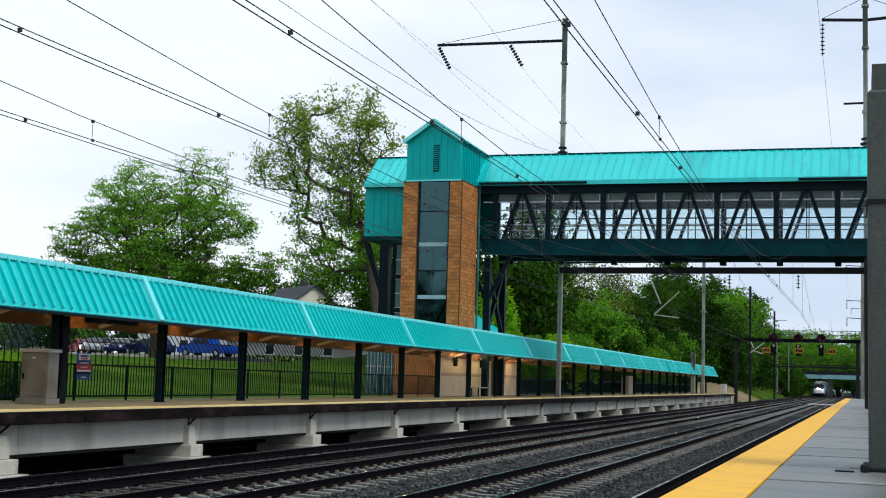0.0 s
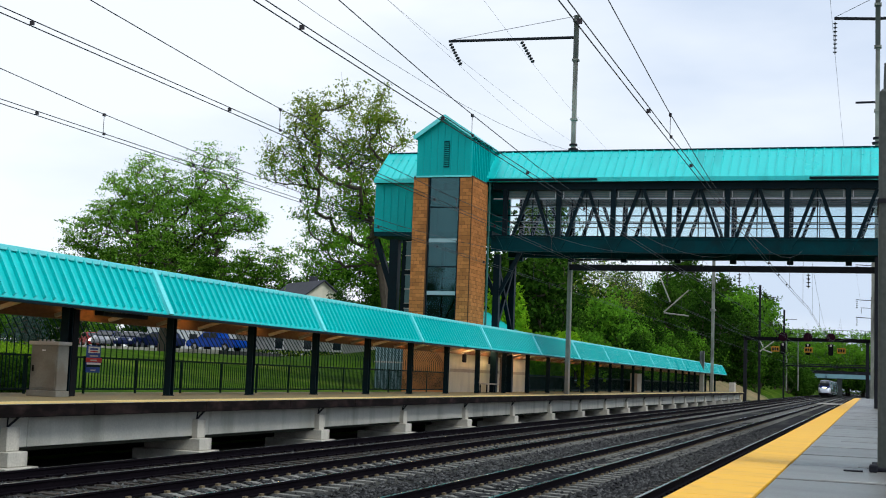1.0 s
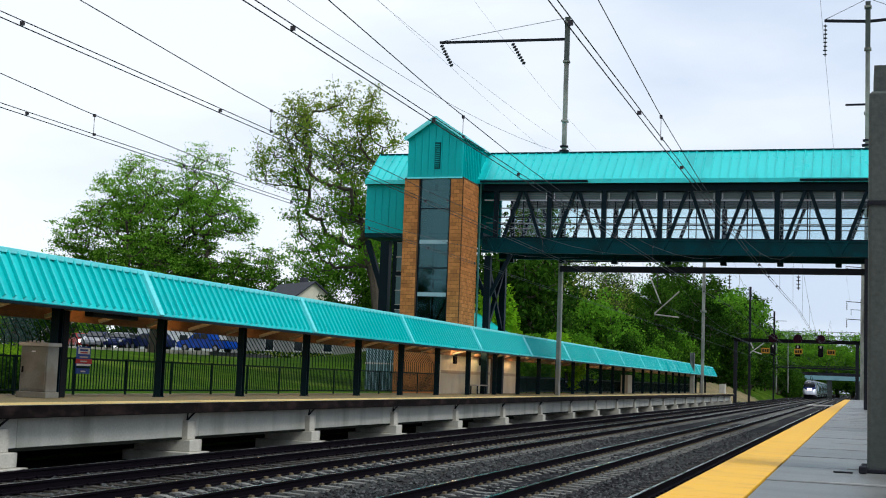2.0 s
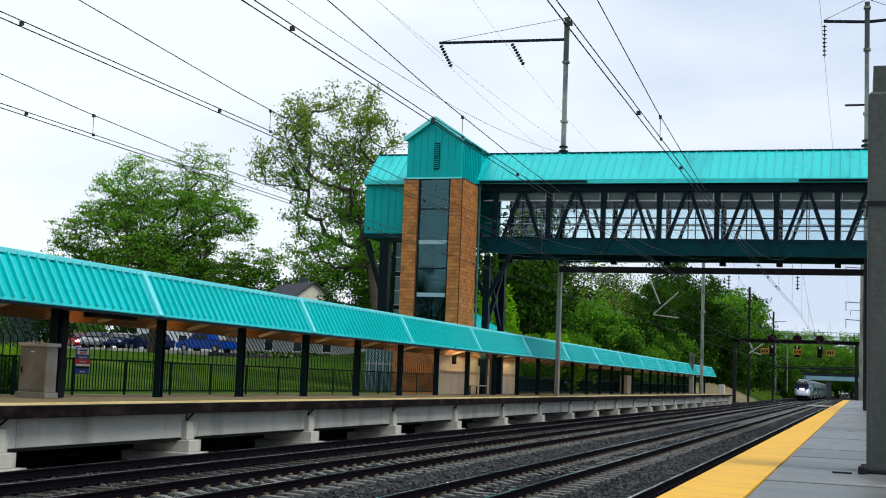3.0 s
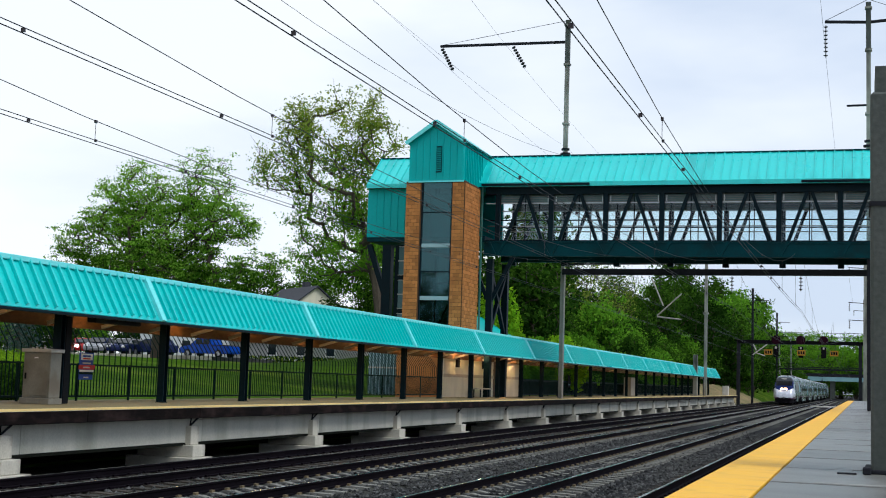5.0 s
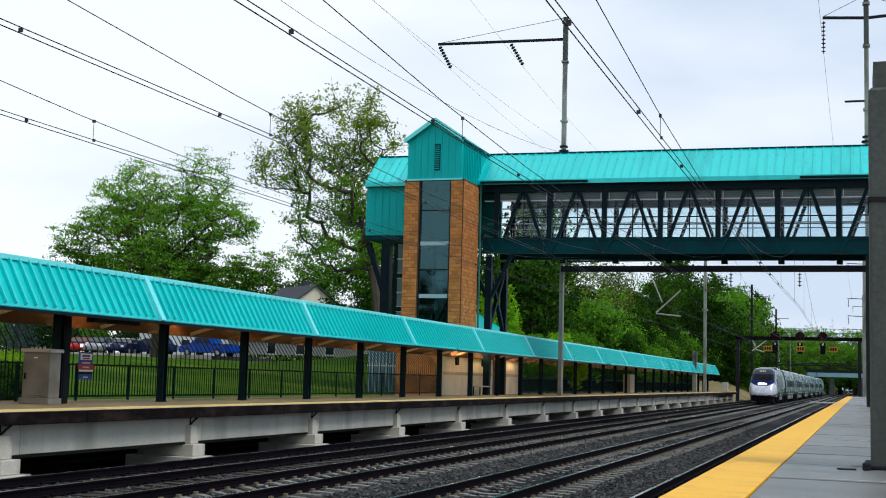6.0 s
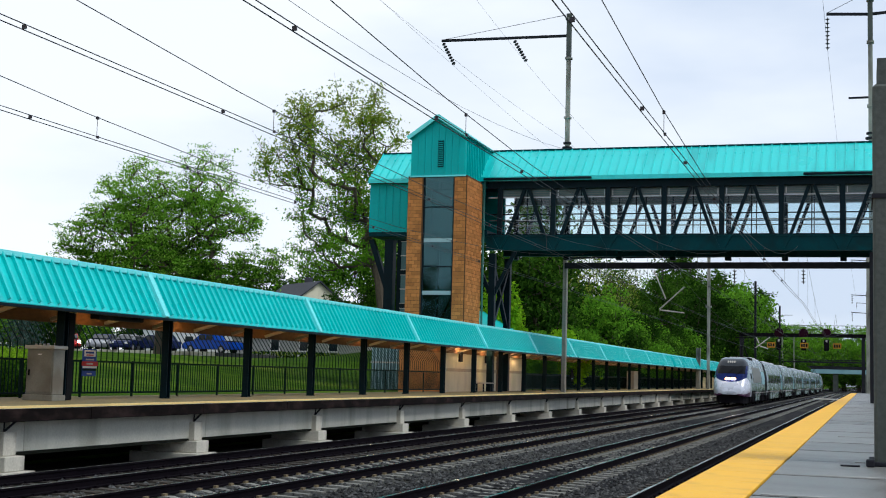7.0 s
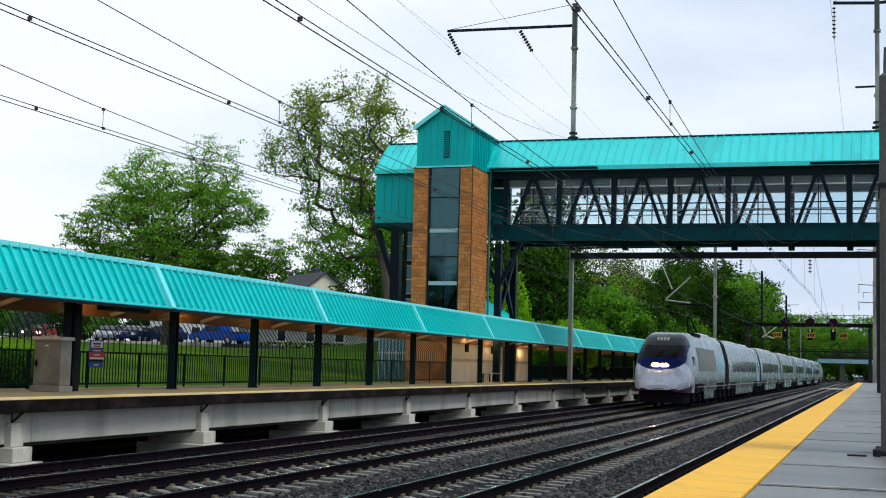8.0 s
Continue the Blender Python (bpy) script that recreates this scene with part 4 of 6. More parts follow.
def make_portal(y, xl, xr, top, beam, label):
    t = thing("catenary_portal", (xl, y, 0), label, "catenary portal", "catenary portals", "structure")
    for x in (xl, xr):
        bm = bmesh.new()
        bar(bm, (x, y, 0.0), (x, y, 8.0), 0.20)
        bar(bm, (x, y, 8.0), (x, y, top * 0.72), 0.25)
        bar(bm, (x, y, top * 0.72), (x, y, top), 0.24)
        for z in (8.0, 10.5, 12.2, top * 0.72, top * 0.88, top - 0.3):
            box(bm, x - 0.19, x + 0.19, y - 0.19, y + 0.19, z - 0.06, z + 0.06)
        part("mast", bm, POLE, t, "weathered steel mast")
        if top > 20:
            part("mast_sleeve", cube(x - 0.135, x + 0.135, y - 0.135, y + 0.135, 19.7, top + 0.02, 0.01), COLUMN, t, "dark upper sleeve")
            for k in range(3):
                bm = bmesh.new()
                rod(bm, (x, y, 13.95 + 0.27 * k), (x, y, 14.05 + 0.27 * k), 0.34 - 0.05 * k, sides=10)
                part("collar", bm, DARK_POLE, t, "dark bolted collar")
        # pale rod added to draw the lit edge of the mast
        bm = bmesh.new()
        rod(bm, (x + 0.16, y - 0.1, 0.0), (x + 0.16, y - 0.1, 7.2), 0.04, sides=6)
        part("lit_edge_rod", bm, CABINET_TOP, t, "pale rod for the mast's lit edge")
    bm = bmesh.new()
    bar(bm, (xl, y, beam), (xr, y, beam), 0.3, 0.34)
    part("cross_beam", bm, DARK_POLE, t)
    bm = bmesh.new()
    bar(bm, (xl, y, beam + 0.45), (xr, y, beam + 0.55), 0.09)
    part("upper_tie", bm, DARK_POLE, t)
    return t


def make_catenary():
    t = make_portal(72.0, -16.55, 0.35, 22.3, 7.32, "weathered steel catenary portal with tall masts and cross arms")
    # transmission arms
    for x0, x1, z0 in ((-16.55, -24.5, 21.0), (0.35, -1.95, 21.2), (0.35, 3.0, 21.2)):
        bm = bmesh.new()
        bar(bm, (x0, 72, z0), (x1, 72, z0 + 0.15), 0.14)
        part("cross_arm", bm, DARK_POLE, t)
        cable("arm_stay", [(x0, 72, z0 + 1.3), (x1, 72, z0 + 0.2)], 0.015, DARK_POLE, t)
    for a, b in (((-24.4, 72, 21.0), (-23.45, 71.4, 19.45)), ((-19.9, 72, 20.9), (-18.95, 71.4, 19.4)), ((-1.9, 72, 21.15), (-1.9, 72, 19.3))):
        insulator("insulator_string", a, b, t)
    bm = bmesh.new()
    bar(bm, (0.35, 72, 16.55), (-0.8, 72, 16.55), 0.1)
    part("cross_arm", bm, DARK_POLE, t)
    for x in (-10.9, -6.9, -3.2):
        insulator("insulator_string", (x, 72, 7.1), (x, 72, 6.3), t)
    # farther poles
    for y, x, top in ((143.0, -16.5, 15.0),):
        p = thing("catenary_mast", (x, y, 0), "pale grey catenary mast by the canopy", "mast", "catenary masts")
        bm = bmesh.new()
        bar(bm, (x, y, 0), (x, y, top), 0.32)
        box(bm, x - 0.3, x + 0.3, y - 0.3, y + 0.3, 9.0, 9.2)
        part("mast", bm, POLE, p)
    # contact and carrier wires over the tracks: the carrier sags between portals 80 m apart
    for x, zc, zm, dip, drop, clamp, gap, hang in zip(TRACKS, (4.88, 5.126, 5.415, 5.22), (5.054, 5.376, 5.727, 5.453), (0.29, 0.16, 0.0, 0.0), (3.76, 2.88, 2.53, 2.72), (14.0, 14.35, 14.3, 13.3), (4.85, 5.65, 5.7, 5.6), (21.0, 21.64, 22.03, 20.97)):
        w = thing("overhead_line", (x, 0, zc), "weathered contact wires hung from a sagging carrier wire", "overhead wire", "overhead lines")
        ends = (-88.0, -8.0, 72.0, 152.0, 232.0, 312.0, 392.0, 560.0)
        cable("contact_wire", [(x - 0.03, y, zc + dip) for y in ends], 0.0085, WIRE, w, sag=dip)
        cable("auxiliary_wire", [(x + 0.02, y, zc + dip + 0.062) for y in ends], 0.008, WIRE, w, sag=dip)
        cable("carrier_wire", [(x, y, zm + drop) for y in ends], 0.008, WIRE, w, sag=drop)
        for k in range(-2, 9):
            y = clamp + gap * k
            u = ((y + 8.0) % 80.0) / 80.0
            zw = zc + dip - 4 * dip * u * (1 - u)
            part("wire_clamp", cube(x - 0.036, x + 0.026, y - 0.014, y + 0.014, zw + 0.005, zw + 0.065), INSUL, w)
        for k in range(-1, 14):
            y = hang + 11.2 * k
            mid = ((y + 8.0) % 80.0) / 80.0
            top = zm + drop - 4 * drop * mid * (1 - mid)
            zw = zc + dip - 4 * dip * mid * (1 - mid)
            bm = bmesh.new()
            rod(bm, (x, y, zw + 0.062), (x, y, top), 0.006, sides=5)
            box(bm, x - 0.022, x + 0.022, y - 0.03, y + 0.03, top - 0.035, top + 0.02)
            box(bm, x, x + 0.04, y - 0.025, y + 0.025, zw + 0.03, zw + 0.08)
            part("dropper", bm, INSUL, w)
    for label, pts, sag, r in (("thin transmission wire high beside the line", ((-23.6, -9, 25.2), (-23.6, 71, 19.5), (-23.6, 151, 19.5), (-23.6, 300, 20.5)), 0.8, 0.006),
                               ("thin transmission wire high beside the line", ((-19.1, -9, 30.7), (-19.1, 71, 19.5), (-19.1, 151, 19.5), (-19.1, 300, 20.5)), 1.3, 0.006),
                               ("thin feeder wire slung between the masts", ((-16.5, -72, 14.15), (-16.5, 0, 14.15), (-16.55, 72, 14.15), (-16.5, 143, 14.15)), 2.15, 0.008),
                               ("thin earth wire slung above the feeder", ((-16.6, -24, 14.72), (-16.6, 24, 14.72), (-16.6, 72, 14.72), (-16.5, 143, 14.6)), 0.48, 0.005),
                               ("thin transmission wire high beside the line", ((-1.9, -90, 33.0), (-1.9, 72, 19.4), (-1.9, 300, 20.5)), 2.0, 0.008)):
        cable("feeder_wire", list(pts), r, WIRE, None, label, "wire", sag)
    # bracket arms that steady the wires beyond the bridge
    for y, x, z, rods in ((74.0, -11.35, 4.95, (((-0.35, 2.25), (0.35, 0.6)), ((0.0, 0.0), (1.41, 1.3)), ((0.0, -0.05), (1.41, -0.2)))),
                          (143.0, -10.9, 4.7, (((-0.45, 1.1), (-0.15, 0.45)), ((-0.5, -0.05), (1.0, 1.1)), ((-0.25, 0.2), (0.8, -0.15))))):
        s = thing("registration_arm", (x, y, z), "pale tubular bracket arm steadying the overhead wires", "bracket arm", "bracket arms")
        for a, b in rods:
            bm = bmesh.new()
            rod(bm, (x + a[0], y, z + a[1]), (x + b[0], y, z + b[1]), 0.04 if y < 100 else 0.06, sides=8)
            part("tube", bm, CABINET_TOP, s)
    cable("span_wire", [(-16.5, 143, 7.6), (-11.35, 143, 5.8), (-3.2, 143, 6.0), (0.35, 152, 7.6)], 0.02, WIRE, None, "thin span wire carrying the bracket arms", "wire", 0.05)


def make_signal_gantry():
    y, xl, xr, z = 199.0, -18.0, -0.3, 8.1
    t = thing("signal_gantry", (xl, y, -1.5), "dark signal gantry with round signal heads and amber plates", "signal gantry", kind="structure")
    bm = bmesh.new()
    bar(bm, (xl, y, -1.5), (xl, y, z), 0.5)
    part("leg", bm, DARK_POLE, t)
    bm = bmesh.new()
    bar(bm, (xr, y, -1.5), (xr, y, z), 0.5)
    part("leg", bm, DARK_POLE, t)
    bm = bmesh.new()
    bar(bm, (xl - 0.3, y, z), (xr + 0.4, y, z), 0.5, 0.55)
    part("beam", bm, SIGNAL_BLACK, t)
    bm = bmesh.new()
    for h in (0.9, 1.5):
        bar(bm, (-12, y, z + h), (xr, y, z + h), 0.06)
    for i in range(7):
        bar(bm, (-12 + 1.9 * i, y, z + 0.3), (-12 + 1.9 * i, y, z + 1.5), 0.06)
    part("handrail", bm, DARK_POLE, t)
    for x in (-12.4, -8.8, -5.5):
        bm = bmesh.new()
        rod(bm, (x, y - 0.9, z + 0.35), (x, y - 0.6, z + 0.35), 0.68, sides=20)
        h = part("signal_head", bm, SIGNAL_HEAD, t, "round dark maroon signal head")
        part("lower_head", cube(x - 0.38, x + 0.38, y - 0.8, y - 0.5, z - 2.3, z - 0.6, 0.1), SIGNAL_BLACK, h)
        part("route_lamp", cube(x - 0.13, x + 0.13, y - 0.86, y - 0.802, z - 1.0, z - 0.68, 0.02), CABINET_TOP, h, "pale lens under the head")
        dx = -1.1 if x < -10 else 0.1 if x < -7 else 1.5
        p = part("number_plate", cube(x + dx - 0.6, x + dx + 0.6, y - 1.0, y - 0.95, z - 1.95, z - 1.15), SIGN_AMBER, h, "amber plate with dark bars")
        for i in range(3):
            part("digit_bar", cube(x + dx - 0.46 + 0.34 * i, x + dx - 0.22 + 0.34 * i, y - 1.02, y - 1.003, z - 1.78, z - 1.32), SIGNAL_BLACK, p)


# ---- right-hand column on the near platform ----
def make_column():
    t = thing("concrete_column", (0.6, 15.0, 0), "stained grey concrete column on the platform", "column", kind="structure")
    bm = bmesh.new()
    box(bm, 0.09, 1.1, 14.6, 15.6, 0, 4.2, 0.03)
    part("shaft", bm, COLUMN, t)
    part("band", cube(0.075, 1.115, 14.585, 15.615, 2.92, 2.97), DARK_POLE, t, "dark steel strap")
    part("cap", cube(0.14, 1.05, 14.65, 15.55, 4.2, 4.5), COLUMN, t)
    part("anchor_shoe", cube(0.0, 0.088, 14.38, 14.58, 0.004, 0.08, 0.012), DARK_POLE, t, "dark anchor shoe")
    part("anchor_plate", cube(-0.26, -0.06, 14.32, 14.42, 0.006, 0.018, 0.004), DARK_POLE, t, "flat steel plate on the paving")
    part("base_plate", cube(0.03, 1.16, 14.54, 15.66, 0.004, 0.05, 0.01), DARK_POLE, t)


make_catenary()
make_signal_gantry()
make_column()


# ---- plants ----
def leaf_mesh(name, centres, size, rng, material, flat=0.55):
    """Many small leaves, each bent along the middle, turned at random."""
    n = len(centres)
    a = rng.normal(size=(n, 3))
    a /= np.linalg.norm(a, axis=1)[:, None]
    b = rng.normal(size=(n, 3))
    b -= a * (a * b).sum(1)[:, None]
    b /= np.linalg.norm(b, axis=1)[:, None]
    s = size * (0.55 + 0.9 * rng.random((n, 1)))
    c = np.asarray(centres)
    verts = np.stack([c - a * s, c + b * s * flat, c + a * s, c - b * s * flat], 1).reshape(-1, 3)
    me = bpy.data.meshes.new(name)
    me.from_pydata(verts.tolist(), [], [(4 * i, 4 * i + 1, 4 * i + 2, 4 * i + 3) for i in range(n)])
    me.materials.append(material)
    return me


def make_tree(name, at, trunk, blobs, clumps, leaves, puff, size, seed, leaf, label, second=None, girth=0.3, group="", depth=1.0, turn=0.0, flat=0.7, thin=(1.0, 1.0)):
    """A tree: trunk points, a crown of clumps filling the blobs (x, z, rx, rz), limbs that join each clump to the nearest lower limb."""
    rng = np.random.default_rng(seed)
    nodes = [Vector(p) for p in trunk]
    parent = [-1] + list(range(len(nodes) - 1))
    weight = [0.0] * len(nodes)
    area = np.array([b[2] * b[3] for b in blobs])
    centres = []
    for k in rng.choice(len(blobs), clumps, p=area / area.sum()):
        x, z, rx, rz = blobs[k]
        d = rng.normal(size=3)
        d /= np.linalg.norm(d)
        r = (0.25 + 0.75 * rng.random()) ** 0.6
        centres.append(Vector((x + d[0] * rx * r, d[1] * rx * depth * r, z + d[2] * rz * r)))
    axis = nodes[len(nodes) // 2]
    centres.sort(key=lambda c: (c - axis).length)
    for c in centres:
        best = min(range(len(nodes)), key=lambda i: (nodes[i] - c).length + 2.2 * max(0.0, nodes[i].z - c.z + 0.25 * (Vector((nodes[i].x - c.x, nodes[i].y - c.y))).length))
        a = nodes[best]
        last, n = best, 3
        for i in range(1, n + 1):
            p = a.lerp(c, i / n) + Vector(rng.normal(size=3)) * (0.10 * (c - a).length / n) - Vector((0, 0, 0.10 * (c - a).length * math.sin(math.pi * i / n)))
            nodes.append(p if i < n else c)
            parent.append(last)
            weight.append(0.0)
            last = len(nodes) - 1
        weight[last] = 1.0
    for i in range(len(nodes) - 1, 0, -1):
        weight[parent[i]] += weight[i]
    total = max(weight[0], 1.0)
    t = thing(name, (0, 0, 0), label, "tree", group)
    bm = bmesh.new()
    for i in range(1, len(nodes)):
        r1 = girth * (weight[i] / total) ** 0.5 + 0.008
        r0 = girth * (weight[parent[i]] / total) ** 0.5 + 0.008
        r0 = min(r0, r1 * 1.35 + 0.01) if parent[i] >= len(trunk) else r0
        if (nodes[i] - nodes[parent[i]]).length > 1e-3:
            rod(bm, nodes[parent[i]], nodes[i], r0, r1, sides=7 if r1 > 0.08 else 4 if group == "" else 3, caps=False)
    # bare twigs fan out of each clump
    for c in centres:
        for _ in range(4 if group == "" else 1):
            d = Vector(rng.normal(size=3)) * puff * 0.9
            rod(bm, c, c + d, 0.012, 0.005, sides=3, caps=False)
    part("trunk", bm, BARK, t)
    per = max(1, leaves // max(1, len(centres)))
    pts = []
    low, high = min(c.z for c in centres), max(c.z for c in centres)
    for c in centres:
        up = min(1.0, max(0.0, (c.z - low) / (high - low)))
        k = int(per * (0.4 + 1.2 * rng.random()) * (thin[0] + (thin[1] - thin[0]) * up))
        sub = np.array(c)[None] + rng.normal(size=(5, 3)) * puff * 0.75
        pts.append(sub[rng.integers(0, 5, k)] + rng.normal(size=(k, 3)) * puff * 0.5 * np.array((1.15, 1.15, flat)))
    pts = np.concatenate(pts)
    # leaf colours the lower half of the crown, second the upper half
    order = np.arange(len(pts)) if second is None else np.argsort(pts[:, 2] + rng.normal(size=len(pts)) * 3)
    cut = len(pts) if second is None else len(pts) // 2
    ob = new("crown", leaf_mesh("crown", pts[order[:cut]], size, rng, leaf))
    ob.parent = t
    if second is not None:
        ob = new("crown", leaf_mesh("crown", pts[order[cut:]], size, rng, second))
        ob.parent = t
    t.matrix_basis = pose(*at, 0, 0, turn)
    return t


def on_ground(x, y, down=0.1):
    return (x, y, ground_height(x, y) - down)


def make_bush(name, at, rx, rz, seed, leaf, count, label, size=0.09, group=""):
    rng = np.random.default_rng(seed)
    t = thing(name, (0, 0, 0), label, "bush", group)
    bm = bmesh.new()
    for _ in range(14):
        d = rng.normal(size=3)
        rod(bm, (0, 0, 0), (d[0] * rx * 0.45, d[1] * rx * 0.45, rz * (0.5 + 0.4 * rng.random())), 0.03, 0.008, sides=4, caps=False)
    part("stem", bm, BARK, t)
    d = rng.normal(size=(count, 3))
    d /= np.linalg.norm(d, axis=1)[:, None]
    lump = np.array([1 + 0.35 * noise.noise(tuple(v * 1.8 + seed)) for v in d])
    r = (0.55 + 0.45 * rng.random(count)) * lump
    pts = d * r[:, None] * np.array((rx, rx, rz * 0.5)) + np.array((0, 0, rz * 0.5))
    ob = new("foliage", leaf_mesh("foliage", pts, size, rng, leaf))
    ob.parent = t
    t.location = at
    return t


def make_trees():
    # the round tree beside the car park, with two peaks and a low dense skirt coloured dark as shade
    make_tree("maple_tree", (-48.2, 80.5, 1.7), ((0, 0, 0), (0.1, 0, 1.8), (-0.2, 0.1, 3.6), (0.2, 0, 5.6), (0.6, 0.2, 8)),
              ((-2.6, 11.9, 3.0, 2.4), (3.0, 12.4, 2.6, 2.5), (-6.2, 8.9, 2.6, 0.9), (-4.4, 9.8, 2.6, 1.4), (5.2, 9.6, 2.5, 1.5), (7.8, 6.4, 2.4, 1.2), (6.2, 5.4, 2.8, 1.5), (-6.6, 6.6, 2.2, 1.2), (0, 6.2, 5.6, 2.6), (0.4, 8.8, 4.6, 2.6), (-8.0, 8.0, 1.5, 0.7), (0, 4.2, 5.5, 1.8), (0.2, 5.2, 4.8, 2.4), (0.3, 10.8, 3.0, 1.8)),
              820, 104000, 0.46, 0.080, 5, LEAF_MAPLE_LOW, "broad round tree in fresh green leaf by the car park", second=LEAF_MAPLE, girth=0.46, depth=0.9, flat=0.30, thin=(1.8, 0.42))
    # the tall open tree behind the lift, leaning over the lawn
    make_tree("sycamore_tree", (-33.0, 86.0, 1.6), ((0, 0, 0), (-0.2, 0, 3), (-0.7, 0.2, 6), (-1.4, 0, 9), (-2.2, -0.2, 12), (-3.6, 0, 15)),
              ((-4.6, 17.4, 4.2, 3.2), (-8.6, 14.6, 2.6, 2.4), (-1.2, 16.2, 2.4, 3.2), (-4.8, 13.2, 4.6, 3.6), (-6.0, 10.2, 2.6, 1.0), (-2.4, 11.4, 2.0, 1.8), (-7.6, 18.0, 1.4, 1.8), (0.4, 12.4, 1.6, 3.0), (-5.0, 8.0, 2.8, 1.6), (-0.8, 8.6, 1.8, 2.0), (-2.6, 19.8, 2.2, 1.2)),
              420, 27000, 0.42, 0.10, 8, LEAF, "tall open tree with sparse olive young leaves", second=LEAF_OLIVE, girth=0.32, depth=0.9)
    make_tree("young_tree", on_ground(-64.5, 150), ((0, 0, 0), (0, 0, 3), (0.1, 0, 6)), ((0, 8, 6.5, 5), (3, 14.5, 5, 4), (-4, 10, 4, 4), (7.5, 12.5, 4.8, 7.5)), 220, 30000, 0.85, 0.18, 12, LEAF_WOOD, "leafy green tree behind the lawn", second=LEAF, girth=0.25)
    # dark leaf low, greener leaf above: shade inside the wood put into leaf colour
    protos = [
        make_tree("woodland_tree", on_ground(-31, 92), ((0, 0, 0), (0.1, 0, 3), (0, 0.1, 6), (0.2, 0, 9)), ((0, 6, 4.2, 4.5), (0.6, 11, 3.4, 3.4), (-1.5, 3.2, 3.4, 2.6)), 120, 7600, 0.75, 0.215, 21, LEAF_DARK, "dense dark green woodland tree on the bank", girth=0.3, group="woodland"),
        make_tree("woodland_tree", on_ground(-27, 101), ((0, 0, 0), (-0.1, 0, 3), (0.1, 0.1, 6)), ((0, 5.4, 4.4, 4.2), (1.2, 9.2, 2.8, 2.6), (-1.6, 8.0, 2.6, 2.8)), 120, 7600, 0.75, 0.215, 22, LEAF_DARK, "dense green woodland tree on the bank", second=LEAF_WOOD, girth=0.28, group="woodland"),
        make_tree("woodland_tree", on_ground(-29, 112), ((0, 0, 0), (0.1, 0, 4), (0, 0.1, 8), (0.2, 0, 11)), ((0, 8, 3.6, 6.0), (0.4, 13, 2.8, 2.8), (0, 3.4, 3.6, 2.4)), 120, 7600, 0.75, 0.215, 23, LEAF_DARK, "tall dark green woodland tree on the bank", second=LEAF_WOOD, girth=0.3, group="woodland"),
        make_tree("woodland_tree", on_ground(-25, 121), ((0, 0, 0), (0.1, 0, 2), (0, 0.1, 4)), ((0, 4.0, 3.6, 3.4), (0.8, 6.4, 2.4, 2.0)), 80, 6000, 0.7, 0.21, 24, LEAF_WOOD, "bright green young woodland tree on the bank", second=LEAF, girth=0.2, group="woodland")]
    # lighter leaves, mostly for far trees: distant haze put into the leaf colour
    protos.append(make_tree("woodland_tree", on_ground(-29, 268), ((0, 0, 0), (0.1, 0, 3), (0, 0.1, 6), (0.2, 0, 9)), ((0, 6.5, 4.2, 4.5), (0.8, 11, 3.2, 3.2), (-1.8, 9.0, 2.8, 2.8), (0, 3.4, 3.6, 2.6)), 130, 7600, 0.75, 0.215, 25, LEAF_WOOD, "tall woodland tree in lighter green, paled for distant haze", second=LEAF, girth=0.28, group="woodland"))
    airy = make_tree("open_tree", on_ground(-30.5, 126), ((0, 0, 0), (0.1, 0, 4), (-0.2, 0.1, 7), (0.2, 0, 10)), ((0, 8, 3.0, 3.6), (0.8, 11.6, 2.8, 3.0), (-1.6, 10.4, 2.4, 3.0)), 140, 2000, 0.6, 0.15, 27, LEAF_OLIVE, "open woodland tree with thin olive leaves and bare limbs", second=LEAF_WOOD, girth=0.22, group="woodland")
    for x, y, s in ((-33.5, 140, 1.0), (-35.0, 158, 1.05), (-31.0, 165, 0.92), (-34.5, 182, 1.05), (-29.5, 112, 0.8), (-37.0, 205, 1.1)):
        copy_thing(airy, pose(*on_ground(x, y, 0.2), 0, 0, 47 * s * 10) @ Matrix.Scale(s, 4))
    rng = np.random.default_rng(9)

    def wood(x, y, k, s):
        copy_thing(protos[k], pose(*on_ground(x, y, 0.2), 0, 0, rng.random() * 360) @ Matrix.Scale(s, 4))

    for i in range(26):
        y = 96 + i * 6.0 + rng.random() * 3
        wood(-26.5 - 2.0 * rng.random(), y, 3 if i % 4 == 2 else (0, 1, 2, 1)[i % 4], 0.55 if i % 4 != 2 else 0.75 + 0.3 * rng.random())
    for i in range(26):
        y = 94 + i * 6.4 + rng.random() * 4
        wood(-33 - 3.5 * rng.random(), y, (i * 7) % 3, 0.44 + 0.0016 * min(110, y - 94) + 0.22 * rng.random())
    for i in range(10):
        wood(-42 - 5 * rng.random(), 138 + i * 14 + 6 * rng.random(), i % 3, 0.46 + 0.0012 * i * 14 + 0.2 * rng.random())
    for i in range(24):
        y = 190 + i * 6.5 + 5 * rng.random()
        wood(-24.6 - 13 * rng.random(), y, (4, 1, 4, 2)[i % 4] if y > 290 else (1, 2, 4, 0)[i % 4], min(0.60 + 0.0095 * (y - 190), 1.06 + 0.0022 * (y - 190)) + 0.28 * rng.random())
    # tree line behind the car park
    for i in range(13):
        wood(-150 + i * 8.6 + 3 * rng.random(), 150 + 22 * rng.random(), (i * 5) % 4, 0.72 + 0.25 * rng.random())
    for i in range(16):
        wood(-104 + i * 3.5 + 1.5 * rng.random(), 118 + 6 * rng.random(), (0, 1, 0, 3)[i % 4], 0.50 + 0.10 * rng.random())
